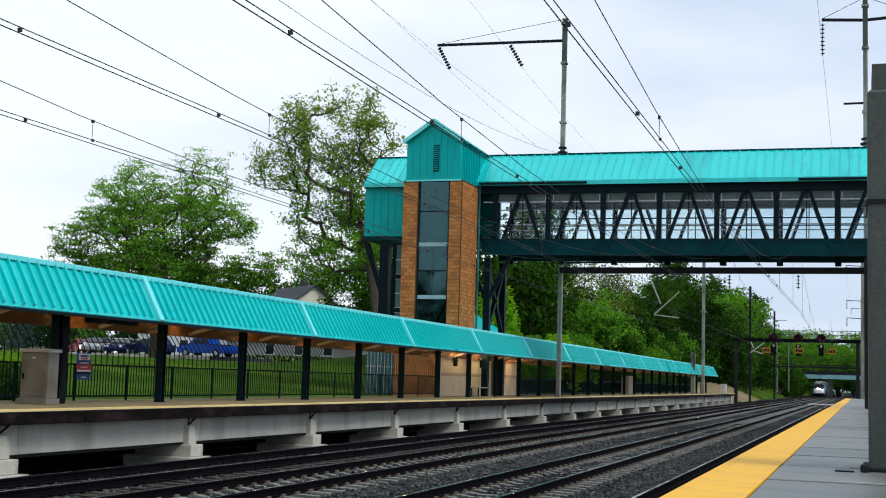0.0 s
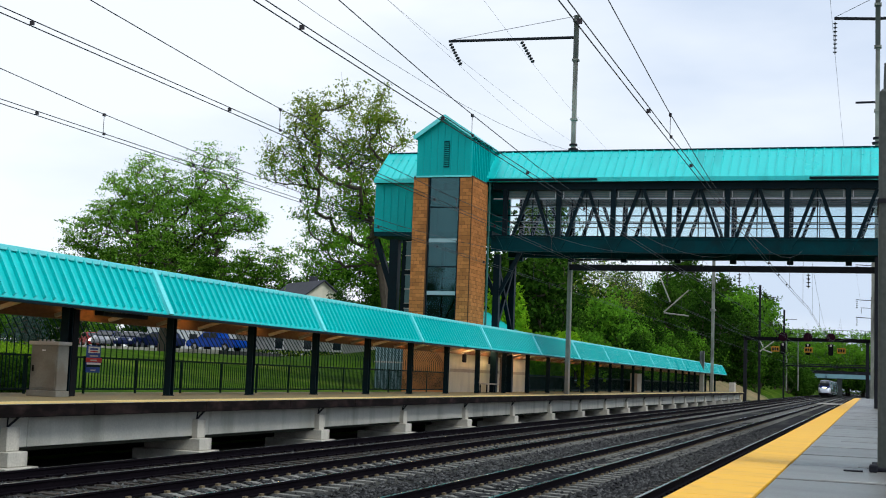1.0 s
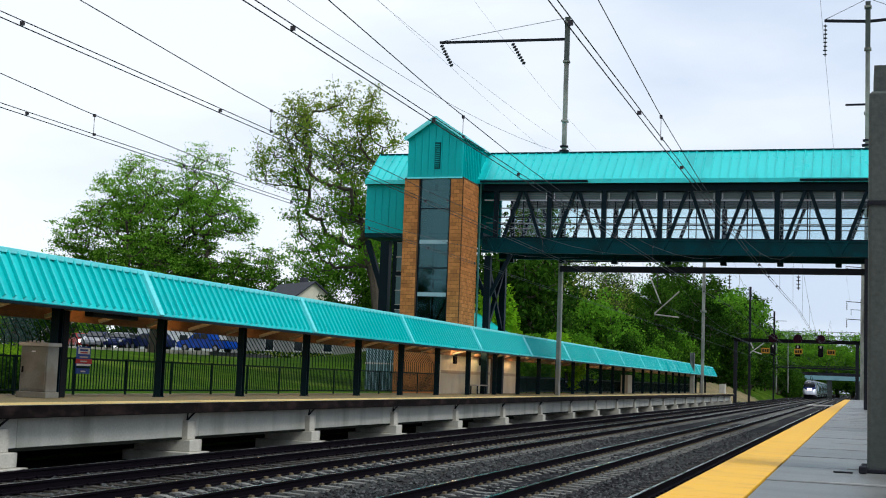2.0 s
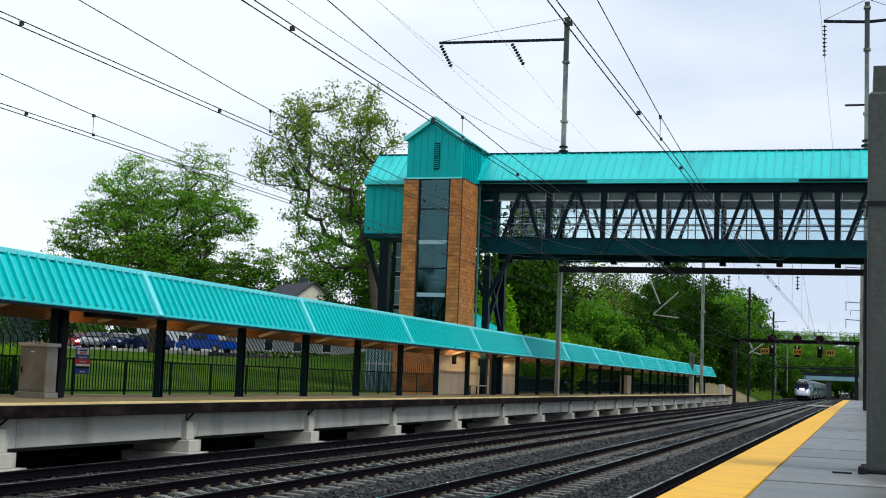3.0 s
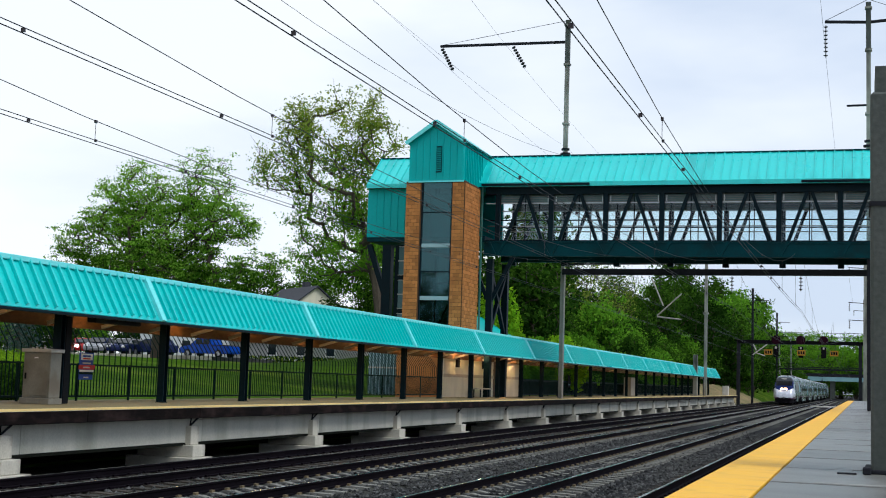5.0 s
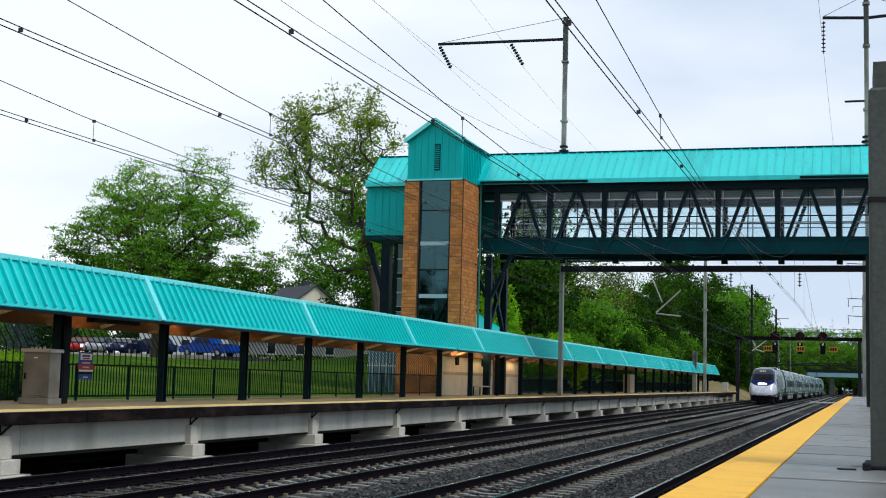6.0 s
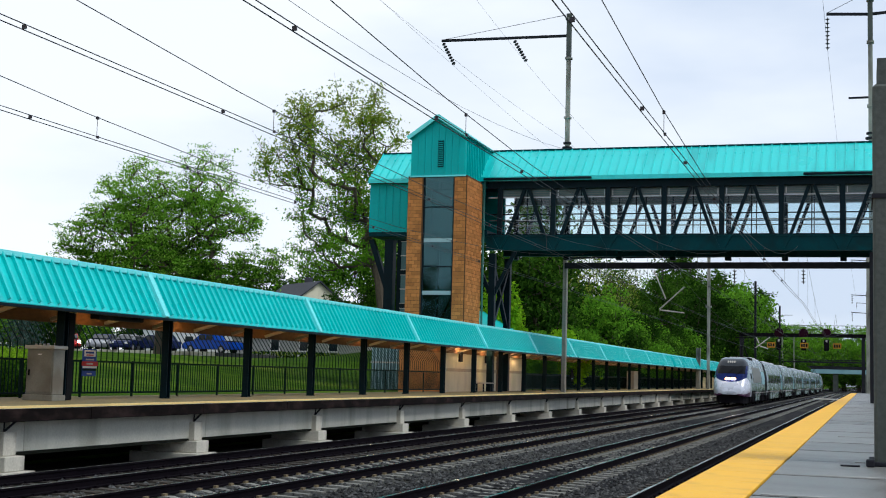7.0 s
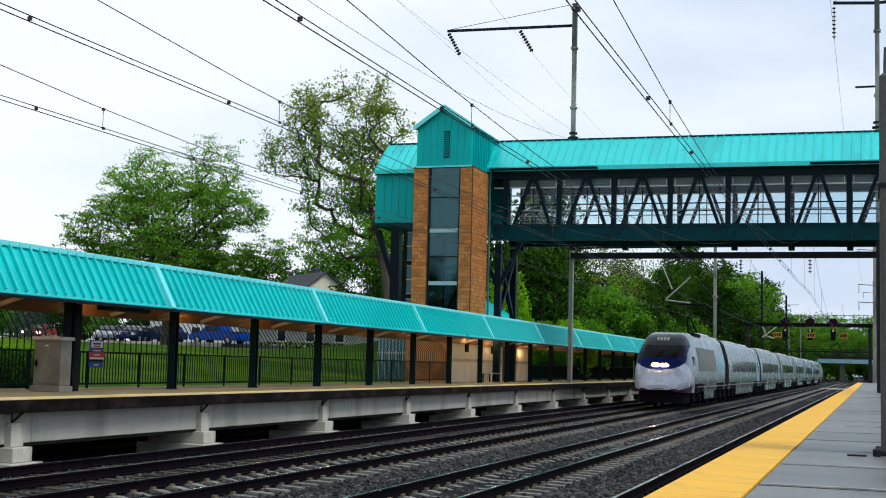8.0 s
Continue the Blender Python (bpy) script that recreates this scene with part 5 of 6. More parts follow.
    # wood closing the line in the distance
    for i in range(16):
        wood(-34 + i * 4.4 + 2 * rng.random(), 445 + 25 * rng.random(), 4, 1.15 + 0.35 * rng.random())
    for i in range(10):
        wood(-22 - 6 * rng.random(), 262 + i * 16, (4, 1)[i % 2], 0.9 + 0.3 * rng.random())
    for i in range(9):
        wood(-30 + i * 4.4 + 1.5 * rng.random(), 484 + 10 * rng.random(), (4, 1)[i % 2], 1.5 + 0.3 * rng.random())
    for i in range(5):
        make_bush("lineside_shrub", (-17.6 - 0.5 * i, 404 - 7 * i, -1.6), 2.6, 7.5 + (i % 3), 80 + i, LEAF_WOOD, 2600, "green lineside shrub by the overpass", 0.3, "lineside shrubs")
    # unseen trees added behind the viewpoint, to darken what the lift windows mirror
    for i in range(8):
        wood(-75 + i * 12 + 3 * rng.random(), -75 - 12 * rng.random(), i % 3, 1.1 + 0.3 * rng.random())
    make_bush("bright_shrub", (-22.2, 78.5, -0.3), 1.5, 7.4, 31, LEAF_BRIGHT, 6500, "bright green leafy shrub behind the canopy", 0.13)
    make_bush("bright_shrub", (-20.9, 90, -0.3), 2.2, 4.6, 32, LEAF_BRIGHT, 5500, "bright green leafy shrub behind the canopy", 0.13)
    make_bush("bright_shrub", (-21.4, 85, -0.3), 1.6, 4.3, 33, LEAF, 4500, "bright green leafy shrub behind the canopy", 0.13)
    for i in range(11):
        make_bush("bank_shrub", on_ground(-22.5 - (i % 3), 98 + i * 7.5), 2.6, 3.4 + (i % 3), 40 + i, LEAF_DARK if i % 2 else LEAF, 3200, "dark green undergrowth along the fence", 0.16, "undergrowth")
    for i, (x, y, r, h) in enumerate(((-22.0, 27.9, 0.8, 1.35), (-22.6, 29.9, 0.7, 1.2), (-27.5, 36.2, 1.6, 1.1), (-30.5, 40.5, 1.8, 1.1))):
        make_bush("hedge_bush", on_ground(x, y), r, h, 60 + i, LEAF_WOOD if i < 2 else HEDGE, 5200, "low leafy green hedge bush on the lawn", 0.05, "hedge")
    # blue spruce at the edge of the lawn
    t = thing("blue_spruce", (0, 0, 0), "blue-green spruce with drooping boughs", "tree")
    rng = np.random.default_rng(70)
    bm = bmesh.new()
    rod(bm, (0, 0, 0), (0, 0, 4.4), 0.09, 0.01, sides=6)
    pts = []
    for k in range(16):
        z = 0.5 + k * 0.24
        r = 1.35 * (1 - (z - 0.3) / 4.4)
        for b in range(9):
            a = b * 6.283 / 9 + k * 0.7
            tip = Vector((math.cos(a) * r, math.sin(a) * r, z - 0.25 * r))
            rod(bm, (0, 0, z), tip, 0.018, 0.006, sides=3, caps=False)
            u = rng.random((34, 1))
            pts.append(np.array((0, 0, z)) * (1 - u) + np.array(tip) * u + rng.normal(size=(34, 3)) * 0.07)
    part("trunk", bm, BARK, t)
    ob = new("foliage", leaf_mesh("foliage", np.concatenate(pts), 0.075, rng, NEEDLE, 0.25))
    ob.parent = t
    t.location = on_ground(-35.8, 48.0)


make_trees()


# ---- fence, cabinet, signs and bench on the far platform ----
FENCE_X = -19.75


def make_fence():
    runs = ((14.0, 59.2, True), (75.0, 161.0, False))
    for a, b, near in runs:
        t = thing("platform_fence", (FENCE_X, (a + b) / 2, 0), "black-green steel picket fence with leaning tops behind the platform", "fence", "fences")
        n = int((b - a) / 2.44)
        step = (b - a) / n
        k = 18
        low_mesh = mesh_of("picket", cube(-0.011, 0.011, -0.011, 0.011, 0.09, 0.97), FENCE)
        high = bmesh.new()
        box(high, -0.011, 0.011, -0.011, 0.011, 0.98, 1.42)
        bar(high, (0, 0, 1.42), (-0.42, 0, 2.05), 0.022)
        high_mesh = mesh_of("leaning_picket", high, FENCE)
        rest = bmesh.new()
        rail_mesh = mesh_of("rail", cube(-0.022, 0.022, 0.03, step - 0.03, -0.025, 0.025), FENCE)
        post_mesh = mesh_of("post", cube(-0.025, 0.025, -0.025, 0.025, 0, 0.99), FENCE)
        for i in range(n):
            y = a + step * i
            for q in range(k):
                yy = y + step * (q + 0.5) / k
                if near and yy > 20.5:
                    piece("picket", low_mesh, t, (FENCE_X, yy, 0))
                    if q % 2 == 0:
                        piece("leaning_picket", high_mesh, t, (FENCE_X, yy, 0))
                else:
                    box(rest, FENCE_X - 0.011, FENCE_X + 0.011, yy - 0.011, yy + 0.011, 0.09, 0.97 if q % 2 else 1.9)
            for z in (0.12, 0.955):
                piece("rail", rail_mesh, t, (FENCE_X, y, z))
            piece("post", post_mesh, t, (FENCE_X, y, 0))
        part("far_infill", rest, FENCE, t, kind="stuff")
        if not near:
            part("screen_panel", cube(FENCE_X - 0.05, FENCE_X - 0.03, a, b, 0.05, 1.05), GIRDER, t, "dark mesh screen")


def make_platform_things():
    c = thing("equipment_cabinet", (-18.27, 25.45, 0), "beige metal equipment cabinet with a pale lid on a plinth", "cabinet")
    part("plinth", cube(-18.68, -17.86, 25.2, 25.72, 0, 0.14, 0.01), CABINET, c)
    b = part("body", cube(-18.64, -17.9, 25.25, 25.68, 0.14, 1.2, 0.015), CABINET, c)
    part("door", cube(-18.60, -17.94, 25.232, 25.247, 0.2, 1.15, 0.004), CABINET, b)
    part("handle", cube(-18.56, -18.53, 25.20, 25.23, 0.58, 0.72), SIGNAL_BLACK, b)
    part("label_plate", cube(-18.33, -18.23, 25.226, 25.231, 1.06, 1.09), WHITE, b)
    part("lid", cube(-18.69, -17.86, 25.2, 25.73, 1.2, 1.285, 0.015), CABINET_TOP, c, "pale lid")
    for i in range(4):
        x = -18.55 + 0.11 * i
        v = thing("small_canister", (x, 25.45, 1.285), "small white canister standing on the cabinet", "canister", "canisters")
        bm = bmesh.new()
        rod(bm, (x, 25.45, 1.285), (x, 25.45, 1.325 + 0.012 * (i % 2)), 0.03, 0.026, sides=10)
        part("shell", bm, CABINET_TOP, v)
    p = thing("equipment_case", (-18.4, 26.35, 0), "tall black equipment case behind the canopy post", "equipment case")
    part("case", cube(-18.52, -18.22, 26.25, 26.5, 0, 2.1, 0.02), DARK_BOX, p)
    h = thing("hanging_sign", (-17.3, 27.2, 1.95), "black hanging display under the canopy eave", "sign")
    part("case", cube(-17.5, -17.25, 26.0, 28.0, 1.95, 2.11, 0.02), DARK_BOX, h)
    part("lamp_bar", cube(-17.247, -17.235, 26.35, 26.65, 2.085, 2.108), WARM_LAMP, h)
    s = thing("platform_sign", (FENCE_X + 0.05, 29.3, 0.55), "blue, white and red platform sign fixed to the fence", "sign")
    x0, y0, y1 = FENCE_X + 0.03, 29.05, 29.68
    part("board", cube(x0, x0 + 0.025, y0, y1, 0.56, 1.28), SIGN_BLUE, s)
    part("white_panel", cube(x0 + 0.026, x0 + 0.03, y0 + 0.05, y1 - 0.05, 1.08, 1.25), WHITE, s)
    part("writing_bar", cube(x0 + 0.031, x0 + 0.034, y0 + 0.12, y1 - 0.14, 1.16, 1.21), SIGN_BLUE, s)
    part("writing_bar", cube(x0 + 0.031, x0 + 0.034, y0 + 0.14, y1 - 0.16, 1.10, 1.135), SIGN_RED, s)
    part("red_panel", cube(x0 + 0.026, x0 + 0.032, y0 - 0.04, y1 + 0.06, 0.83, 0.95), SIGN_RED, s)
    part("white_stripe", cube(x0 + 0.026, x0 + 0.031, y0 + 0.0, y1 + 0.02, 0.77, 0.82), WHITE, s)
    part("grass_green_stripe", cube(x0 + 0.026, x0 + 0.031, y0, y1, 0.70, 0.76), FENCE, s)
    for z, a, b in ((1.0, 0.12, 0.5), (0.885, 0.16, 0.46), (0.62, 0.2, 0.42)):
        part("writing_bar", cube(x0 + 0.033, x0 + 0.036, y0 + a, y0 + b, z - 0.018, z + 0.018), CABINET_TOP, s)
    b = thing("platform_bench", (-18.9, 64, 0), "pale flat bench on the platform by the lobby", "bench")
    part("seat", cube(-19.15, -18.7, 62.5, 65.3, 0.42, 0.48, 0.01), CABINET_TOP, b, "pale seat")
    for y in (62.7, 63.9, 65.1):
        part("leg", cube(-18.96, -18.90, y - 0.03, y + 0.03, 0, 0.42), DARK_GREEN, b)
    for y, z in ((73.5, 1.6), (88, 1.5), (112, 1.4)):
        s = thing("notice_board", (FENCE_X + 0.1, y, 1.0), "small dark notice board with pale bars", "notice")
        part("board", cube(FENCE_X + 0.04, FENCE_X + 0.07, y, y + 0.9, 0.6, z), DARK_BOX, s)
        part("writing_bar", cube(FENCE_X + 0.071, FENCE_X + 0.075, y + 0.1, y + 0.8, z - 0.75, z - 0.68), BRIDGE_BLUE, s)
    g = thing("lower_brick_wall", (-21.6, 62.2, 0), "tan brick wall and white barred stair gate at the lift's foot", "wall", kind="structure")
    part("wall", cube(-22.45, -20.95, 61.95, 62.15, -0.4, 2.4), BLOCK, g)
    part("gate_panel", cube(-24.3, -22.7, 61.5, 61.55, 0.0, 2.3), SHAFT, g)
    for i in range(9):
        part("gate_bar", cube(-24.25 + 0.19 * i, -24.2 + 0.19 * i, 61.42, 61.48, 0, 2.3), TRANSOM, g)
    part("gate_rail", cube(-24.3, -22.65, 61.40, 61.42, 1.35, 1.42), CABINET_TOP, g)
    w = thing("wood_hoarding", (-19.2, 112, 0), "plain brown timber box on the platform", "box")
    part("panel", cube(-19.3, -18.7, 108, 110.5, 0, 1.55, 0.02), BEAM, w)


# ---- houses, car park and vehicles beyond the lawn ----
def make_house(at, turn, w, d, h, roof, label, siding=SIDING, overhang=0.4):
    """A small gabled house: w along its ridge, d across it."""
    t = thing("house", (0, 0, 0), label, "house", "houses")
    part("wall", cube(-w / 2, w / 2, -d / 2, d / 2, -1.0, h), siding, t)
    for s in (-1, 1):
        bm = bmesh.new()
        profile(bm, [(-d / 2, h), (d / 2, h), (0, h + roof)], "x", s * w / 2 - 0.1, s * w / 2 + 0.004 * s)
        part("gable", bm, siding, t)
        bm = bmesh.new()
        e = s * (d / 2 + overhang)
        zz = h - roof * overhang / (d / 2)
        profile(bm, [(0, h + roof), (e, zz), (e, zz + 0.14), (0, h + roof + 0.14)], "x", -w / 2 - overhang, w / 2 + overhang)
        part("roof", bm, SHINGLE, t)
    part("chimney", cube(-0.4, 0.4, 0.5, 1.2, h + roof * 0.5, h + roof + 0.8), SHINGLE, t)
    for i in range(int(h / 0.22)):
        part("siding_board", cube(-w / 2 - 0.02, w / 2 + 0.02, -d / 2 - 0.02, -d / 2 - 0.002, 0.22 * i, 0.22 * i + 0.19), siding, t)
    for k in range(int(w / 3.0)):
        x = -w / 2 + 1.6 + 3.0 * k
        f = part("window", cube(x - 0.5, x + 0.5, -d / 2 - 0.06, -d / 2 - 0.022, 0.9, 2.1), WHITE, t, "white-framed window")
        part("pane", cube(x - 0.4, x + 0.4, -d / 2 - 0.075, -d / 2 - 0.062, 1.0, 2.0), CAR_GLASS, f)
    for s in (-1, 1):
        f = part("window", cube(s * w / 2 + (0.005 if s > 0 else -0.05), s * w / 2 + (0.05 if s > 0 else -0.005), -0.5, 0.5, h + 0.2, h + 1.2), WHITE, t, "white-framed attic window")
    t.matrix_basis = pose(*at, 0, 0, turn)
    return t


def make_car(at, turn, paint, label, pickup=False, lit=False, roof_paint=None):
    """A parked or moving road vehicle, nose towards +x."""
    t = thing("pickup_truck" if pickup else "car", (0, 0, 0), label, "pickup truck" if pickup else "car", "vehicles")
    L, W = (5.0, 1.85) if pickup else (4.5, 1.75)
    bm = bmesh.new()
    side = [(-L / 2, 0.45), (-L / 2 + 0.05, 0.95), (L / 2 - 1.2, 1.0), (L / 2 - 0.15, 0.85), (L / 2, 0.6), (L / 2 - 0.05, 0.32), (-L / 2 + 0.1, 0.32)]
    profile(bm, side, "y", -W / 2, W / 2)
    bmesh.ops.bevel(bm, geom=list(bm.edges), offset=0.06, segments=2, affect="EDGES")
    body = part("body", bm, paint, t, smooth=False)
    cab = [(-0.75, 0.98), (-0.6, 1.58), (0.7, 1.6), (1.4, 1.0)] if pickup else [(-1.95, 0.95), (-1.5, 1.42), (0.35, 1.45), (1.25, 0.98)]
    bm = bmesh.new()
    profile(bm, cab, "y", -W / 2 + 0.12, W / 2 - 0.12)
    bmesh.ops.bevel(bm, geom=list(bm.edges), offset=0.05, segments=2, affect="EDGES")
    part("cab", bm, roof_paint or paint, t)
    zc, zr = cab[0][1] + 0.1, cab[1][1] - 0.1
    x0, x1 = cab[1][0] + 0.05, cab[2][0] + 0.1
    for s in (-1, 1):
        part("side_window", cube(x0, (x0 + x1) / 2 - 0.05, s * (W / 2 - 0.125), s * (W / 2 - 0.10), zc, zr), CAR_GLASS, t)
        part("side_window", cube((x0 + x1) / 2 + 0.05, x1, s * (W / 2 - 0.125), s * (W / 2 - 0.10), zc, zr), CAR_GLASS, t)
        lamp = part("headlamp", cube(L / 2 - 0.14, L / 2 + 0.02, s * (W / 2 - 0.22) - 0.16, s * (W / 2 - 0.22) + 0.16, 0.62, 0.80, 0.03), CAR_LAMP if lit else WHITE, t, "lit headlamp" if lit else "clear headlamp")
        for x in (-L / 2 + 0.95, L / 2 - 0.95):
            bm = bmesh.new()
            rod(bm, (x, s * (W / 2 - 0.2), 0.33), (x, s * (W / 2 + 0.01), 0.33), 0.33, sides=16)
            tyre = part("wheel", bm, RUBBER, t)
            bm = bmesh.new()
            rod(bm, (x, s * (W / 2 + 0.005), 0.33), (x, s * (W / 2 + 0.025), 0.33), 0.2, sides=12)
            part("rim", bm, SILVER_PAINT, tyre)
    bm = bmesh.new()
    a, b = cab[2], cab[3]
    bar(bm, (a[0] + 0.05, 0, a[1] - 0.05), (b[0] + 0.02, 0, b[1] + 0.06), W - 0.42, 0.03, up=(0, 0, 1))
    part("windscreen", bm, CAR_GLASS, t)
    if pickup:
        part("bed", cube(-L / 2 + 0.12, -0.85, -W / 2 + 0.1, W / 2 - 0.1, 0.98, 1.04), RUBBER, t)
    t.matrix_basis = pose(*at, 0, 0, turn)
    return t


LOT_Z = 2.06


def make_car_park():
    part_ob = part("car_park", cube(-130, -47.5, 88, 104, LOT_Z - 0.4, LOT_Z), ASPHALT)
    tagged(part_ob, "grey asphalt car park at the top of the lawn", "car park", kind="structure")
    k = thing("kerb", (-60, 87.9, LOT_Z), "pale concrete kerb along the car park", "kerb", kind="structure")
    for i in range(27):
        part("kerb_stone", cube(-130 + 3.05 * i, -127 + 3.05 * i, 87.7, 87.98, LOT_Z - 0.3, LOT_Z + 0.03, 0.02), PIER, k)
    make_car((-51.6, 94.5, LOT_Z), 172, BLUE_PAINT, "bright blue pickup truck parked on the asphalt", pickup=True)
    make_car((-57.5, 95.5, LOT_Z), 160, NAVY, "dark navy car parked beside the lawn")
    make_car((-60.2, 95.5, LOT_Z), -80, NAVY, "dark navy car parked nose to the lawn", roof_paint=SILVER_PAINT)
    make_car((-62.3, 94.8, LOT_Z), -72, SILVER_PAINT, "silver and blue car parked beside the lawn", roof_paint=NAVY)
    make_house((-61, 112, 1.8), 12, 12, 7, 3.6, 2.8, "white-sided house behind the car park", siding=TENT_WHITE)
    make_house((-48.0, 108, 1.6), -6, 13.5, 8, 2.4, 2.4, "low grey-sided house with small windows behind the lawn")
    make_house((-61.9, 134, 2.0), -40, 9, 8.5, 5.6, 3.2, "cream-sided house with a dark shingle roof and chimney", siding=CREAM)
    b = thing("flower_border", (-46.5, 96, 1.9), "mixed shrubs and pale flowers beside the lawn", "plants")
    rng = np.random.default_rng(5)
    pts = np.stack([-50 + 8 * rng.random(1800), 98 + 1.5 * rng.random(1800), 1.8 + 0.55 * rng.random(1800)], 1)
    for m, a, c in ((LEAF_DARK, 0, 1100), (LEAF_OLIVE, 1100, 1600), (TENT_WHITE, 1600, 1800)):
        ob = new("foliage", leaf_mesh("foliage", pts[a:c], 0.12, rng, m))
        ob.parent = b
        ob.matrix_parent_inverse = Matrix.Translation(-b.location)
    return make_car((-67.3, 99, LOT_Z), -75, RED_PAINT, "red car with lit headlamps creeping through the car park", lit=True)


# ---- far end of the line ----
def make_distance():
    o = thing("road_overpass", (-6, 420, -1.4), "pale blue steel road overpass across the line", "overpass", kind="structure")
    part("girder", cube(-40, 25, 418, 426, 4.2, 5.5), BRIDGE_BLUE, o)
    part("parapet", cube(-40, 25, 418, 418.4, 5.504, 6.5), DARK_POLE, o)
    part("pier", cube(-9.7, -8.2, 419, 425, -1.6, 4.2), COLUMN, o, "grey-brown pier between the tracks")
    for x in (-21, 3):
        part("abutment", cube(x - 4, x + 1, 417, 427, -1.6, 4.2), COLUMN, o)
    for y, z, x0 in ((300.0, 5.8, -18), (350.0, 6.6, -18)):
        make_portal(y, x0, 0.5, 13.0, z, "distant dark catenary portal")
    for y, x, top in ((215.0, -17.2, 17.5), (278.0, -17.2, 17.2)):
        p = thing("catenary_mast", (x, y, -1.4), "dark slender catenary mast beside the line", "mast", "catenary masts")
        bm = bmesh.new()
        bar(bm, (x, y, -1.5), (x, y, top), 0.36)
        part("mast", bm, DARK_POLE, p)
        bm = bmesh.new()
        bar(bm, (x, y, top - 2), (x + 2.6, y, top - 2), 0.1)
        part("cross_arm", bm, DARK_POLE, p)
    for y, top in ((152.0, 17.0), (232.0, 17.0)):
        p = thing("catenary_mast", (0.35, y, -1.4), "grey catenary mast with bracket arms", "mast", "catenary masts")
        bm = bmesh.new()
        bar(bm, (0.35, y, -1.5), (0.35, y, top), 0.4)
        part("mast", bm, POLE, p)
        for z in (9.0, 11.0, 15.0):
            bm = bmesh.new()
            bar(bm, (0.35, y, z), (-1.5, y, z + 0.1), 0.08)
            part("cross_arm", bm, DARK_POLE, p)
            insulator("insulator_string", (-1.4, y, z), (-1.4, y, z - 0.9), p)
    c = thing("crossing_panel", (-4.8, 186, RAIL_Z), "pale timber crossing panel between the rails", "crossing panel")
    part("panel", cube(-6.9, -2.4, 184, 189, RAIL_Z - 0.1, RAIL_Z + 0.03), CABINET_TOP, c)
    b = thing("relay_box", (-16.6, 170, 0), "small pale relay box on the platform end", "box")
    part("case", cube(-17, -16.3, 166, 167.5, 0, 1.2, 0.03), CABINET_TOP, b)
    p = thing("platform_pillar", (-17.3, 139.5, 0), "grey concrete pillar beside the canopy", "pillar")
    part("shaft", cube(-17.4, -16.95, 139.3, 139.8, 0, 4.4, 0.02), POLE, p)
    e = thing("bare_earth_bank", (-21, 205, -1.4), "bare tan earth slope beside the track", "earth bank", kind="structure")
    bm = bmesh.new()
    xs, ys = [-18.2 - 0.9 * i for i in range(9)], [176 + 4 * i for i in range(20)]
    grid = [[bm.verts.new((x, y, -1.5 + 0.42 * (-18.2 - x) * min(1, (y - 175) / 12) + 0.25 * noise.noise((x * 0.7, y * 0.4, 1)))) for x in xs] for y in ys]
    for j in range(19):
        for i in range(8):
            bm.faces.new((grid[j][i], grid[j][i + 1], grid[j + 1][i + 1], grid[j + 1][i]))
    part("soil", bm, mat("tan_soil", (0.30, 0.22, 0.11), (0.16, 0.13, 0.06), rough=0.95, scale=0.5, grain=6, bump=0.5, dirt=((0.09, 0.13, 0.03), 0.3)), e, smooth=True)


make_fence()
make_platform_things()
MOVING_CAR = make_car_park()
make_distance()


# ---- the train ----
def section(w, zb, zt, soft, n=88):
    """One rounded outline across the body, from the left sill over the roof to the right sill; soft rounds it."""
    pts = []
    ex, ez = 0.20 + 0.42 * soft, 0.60 - 0.04 * soft
    for i in range(n + 1):
        a = math.pi * i / n
        c, s = math.cos(a), math.sin(a)
        z = zb + (zt - zb) * abs(s) ** ez
        lean = 1 - 0.15 * max(0.0, (z - 2.5) / 1.6)
        tuck = 1 - 0.05 * min(1.0, max(0.0, (1.5 - z) / 0.65)) ** 2
        pts.append((-w * lean * tuck * math.copysign(abs(c) ** ex, c), z))
    return pts


# stations from the nose: distance, half width, sill, roof, roundness
NOSE = ((0.00, 0.60, 0.98, 1.25, 1.0), (0.10, 0.98, 0.90, 1.58, 0.9), (0.28, 1.20, 0.86, 1.90, 0.75), (0.55, 1.34, 0.84, 2.24, 0.62), (0.95, 1.44, 0.83, 2.70, 0.5), (1.4, 1.50, 0.82, 3.16, 0.4),
        (1.9, 1.54, 0.82, 3.58, 0.3), (2.4, 1.56, 0.82, 3.88, 0.22), (3.0, 1.575, 0.82, 4.06, 0.15), (3.8, 1.585, 0.82, 4.16, 0.08), (5.0, 1.585, 0.82, 4.18, 0.0), (6.5, 1.585, 0.85, 4.18, 0.0))


def loft(stations, keep, cap=False, tail=False):
    bm = bmesh.new()
    vs = [[bm.verts.new((x, st[0], z)) for x, z in section(*st[1:])] for st in stations]
    for j in range(len(vs) - 1):
        for i in range(len(vs[0]) - 1):
            quad = (vs[j][i], vs[j + 1][i], vs[j + 1][i + 1], vs[j][i + 1])
            c = sum((v.co for v in quad), Vector()) / 4
            if keep(c):
                bm.faces.new(quad)
    if cap:
        bm.faces.new([bm.verts.new(v.co) for v in vs[0]])
    if tail:
        bm.faces.new([bm.verts.new(v.co) for v in vs[-1][::-1]])
    for v in [v for v in bm.verts if not v.link_faces]:
        bm.verts.remove(v)
    return bm


def in_mask(c):
    u = abs(c.x) / 1.33
    return c.y < 2.95 and u < 1.0 and c.z > 2.06 + 0.42 * u ** 3 and c.y > 0.2


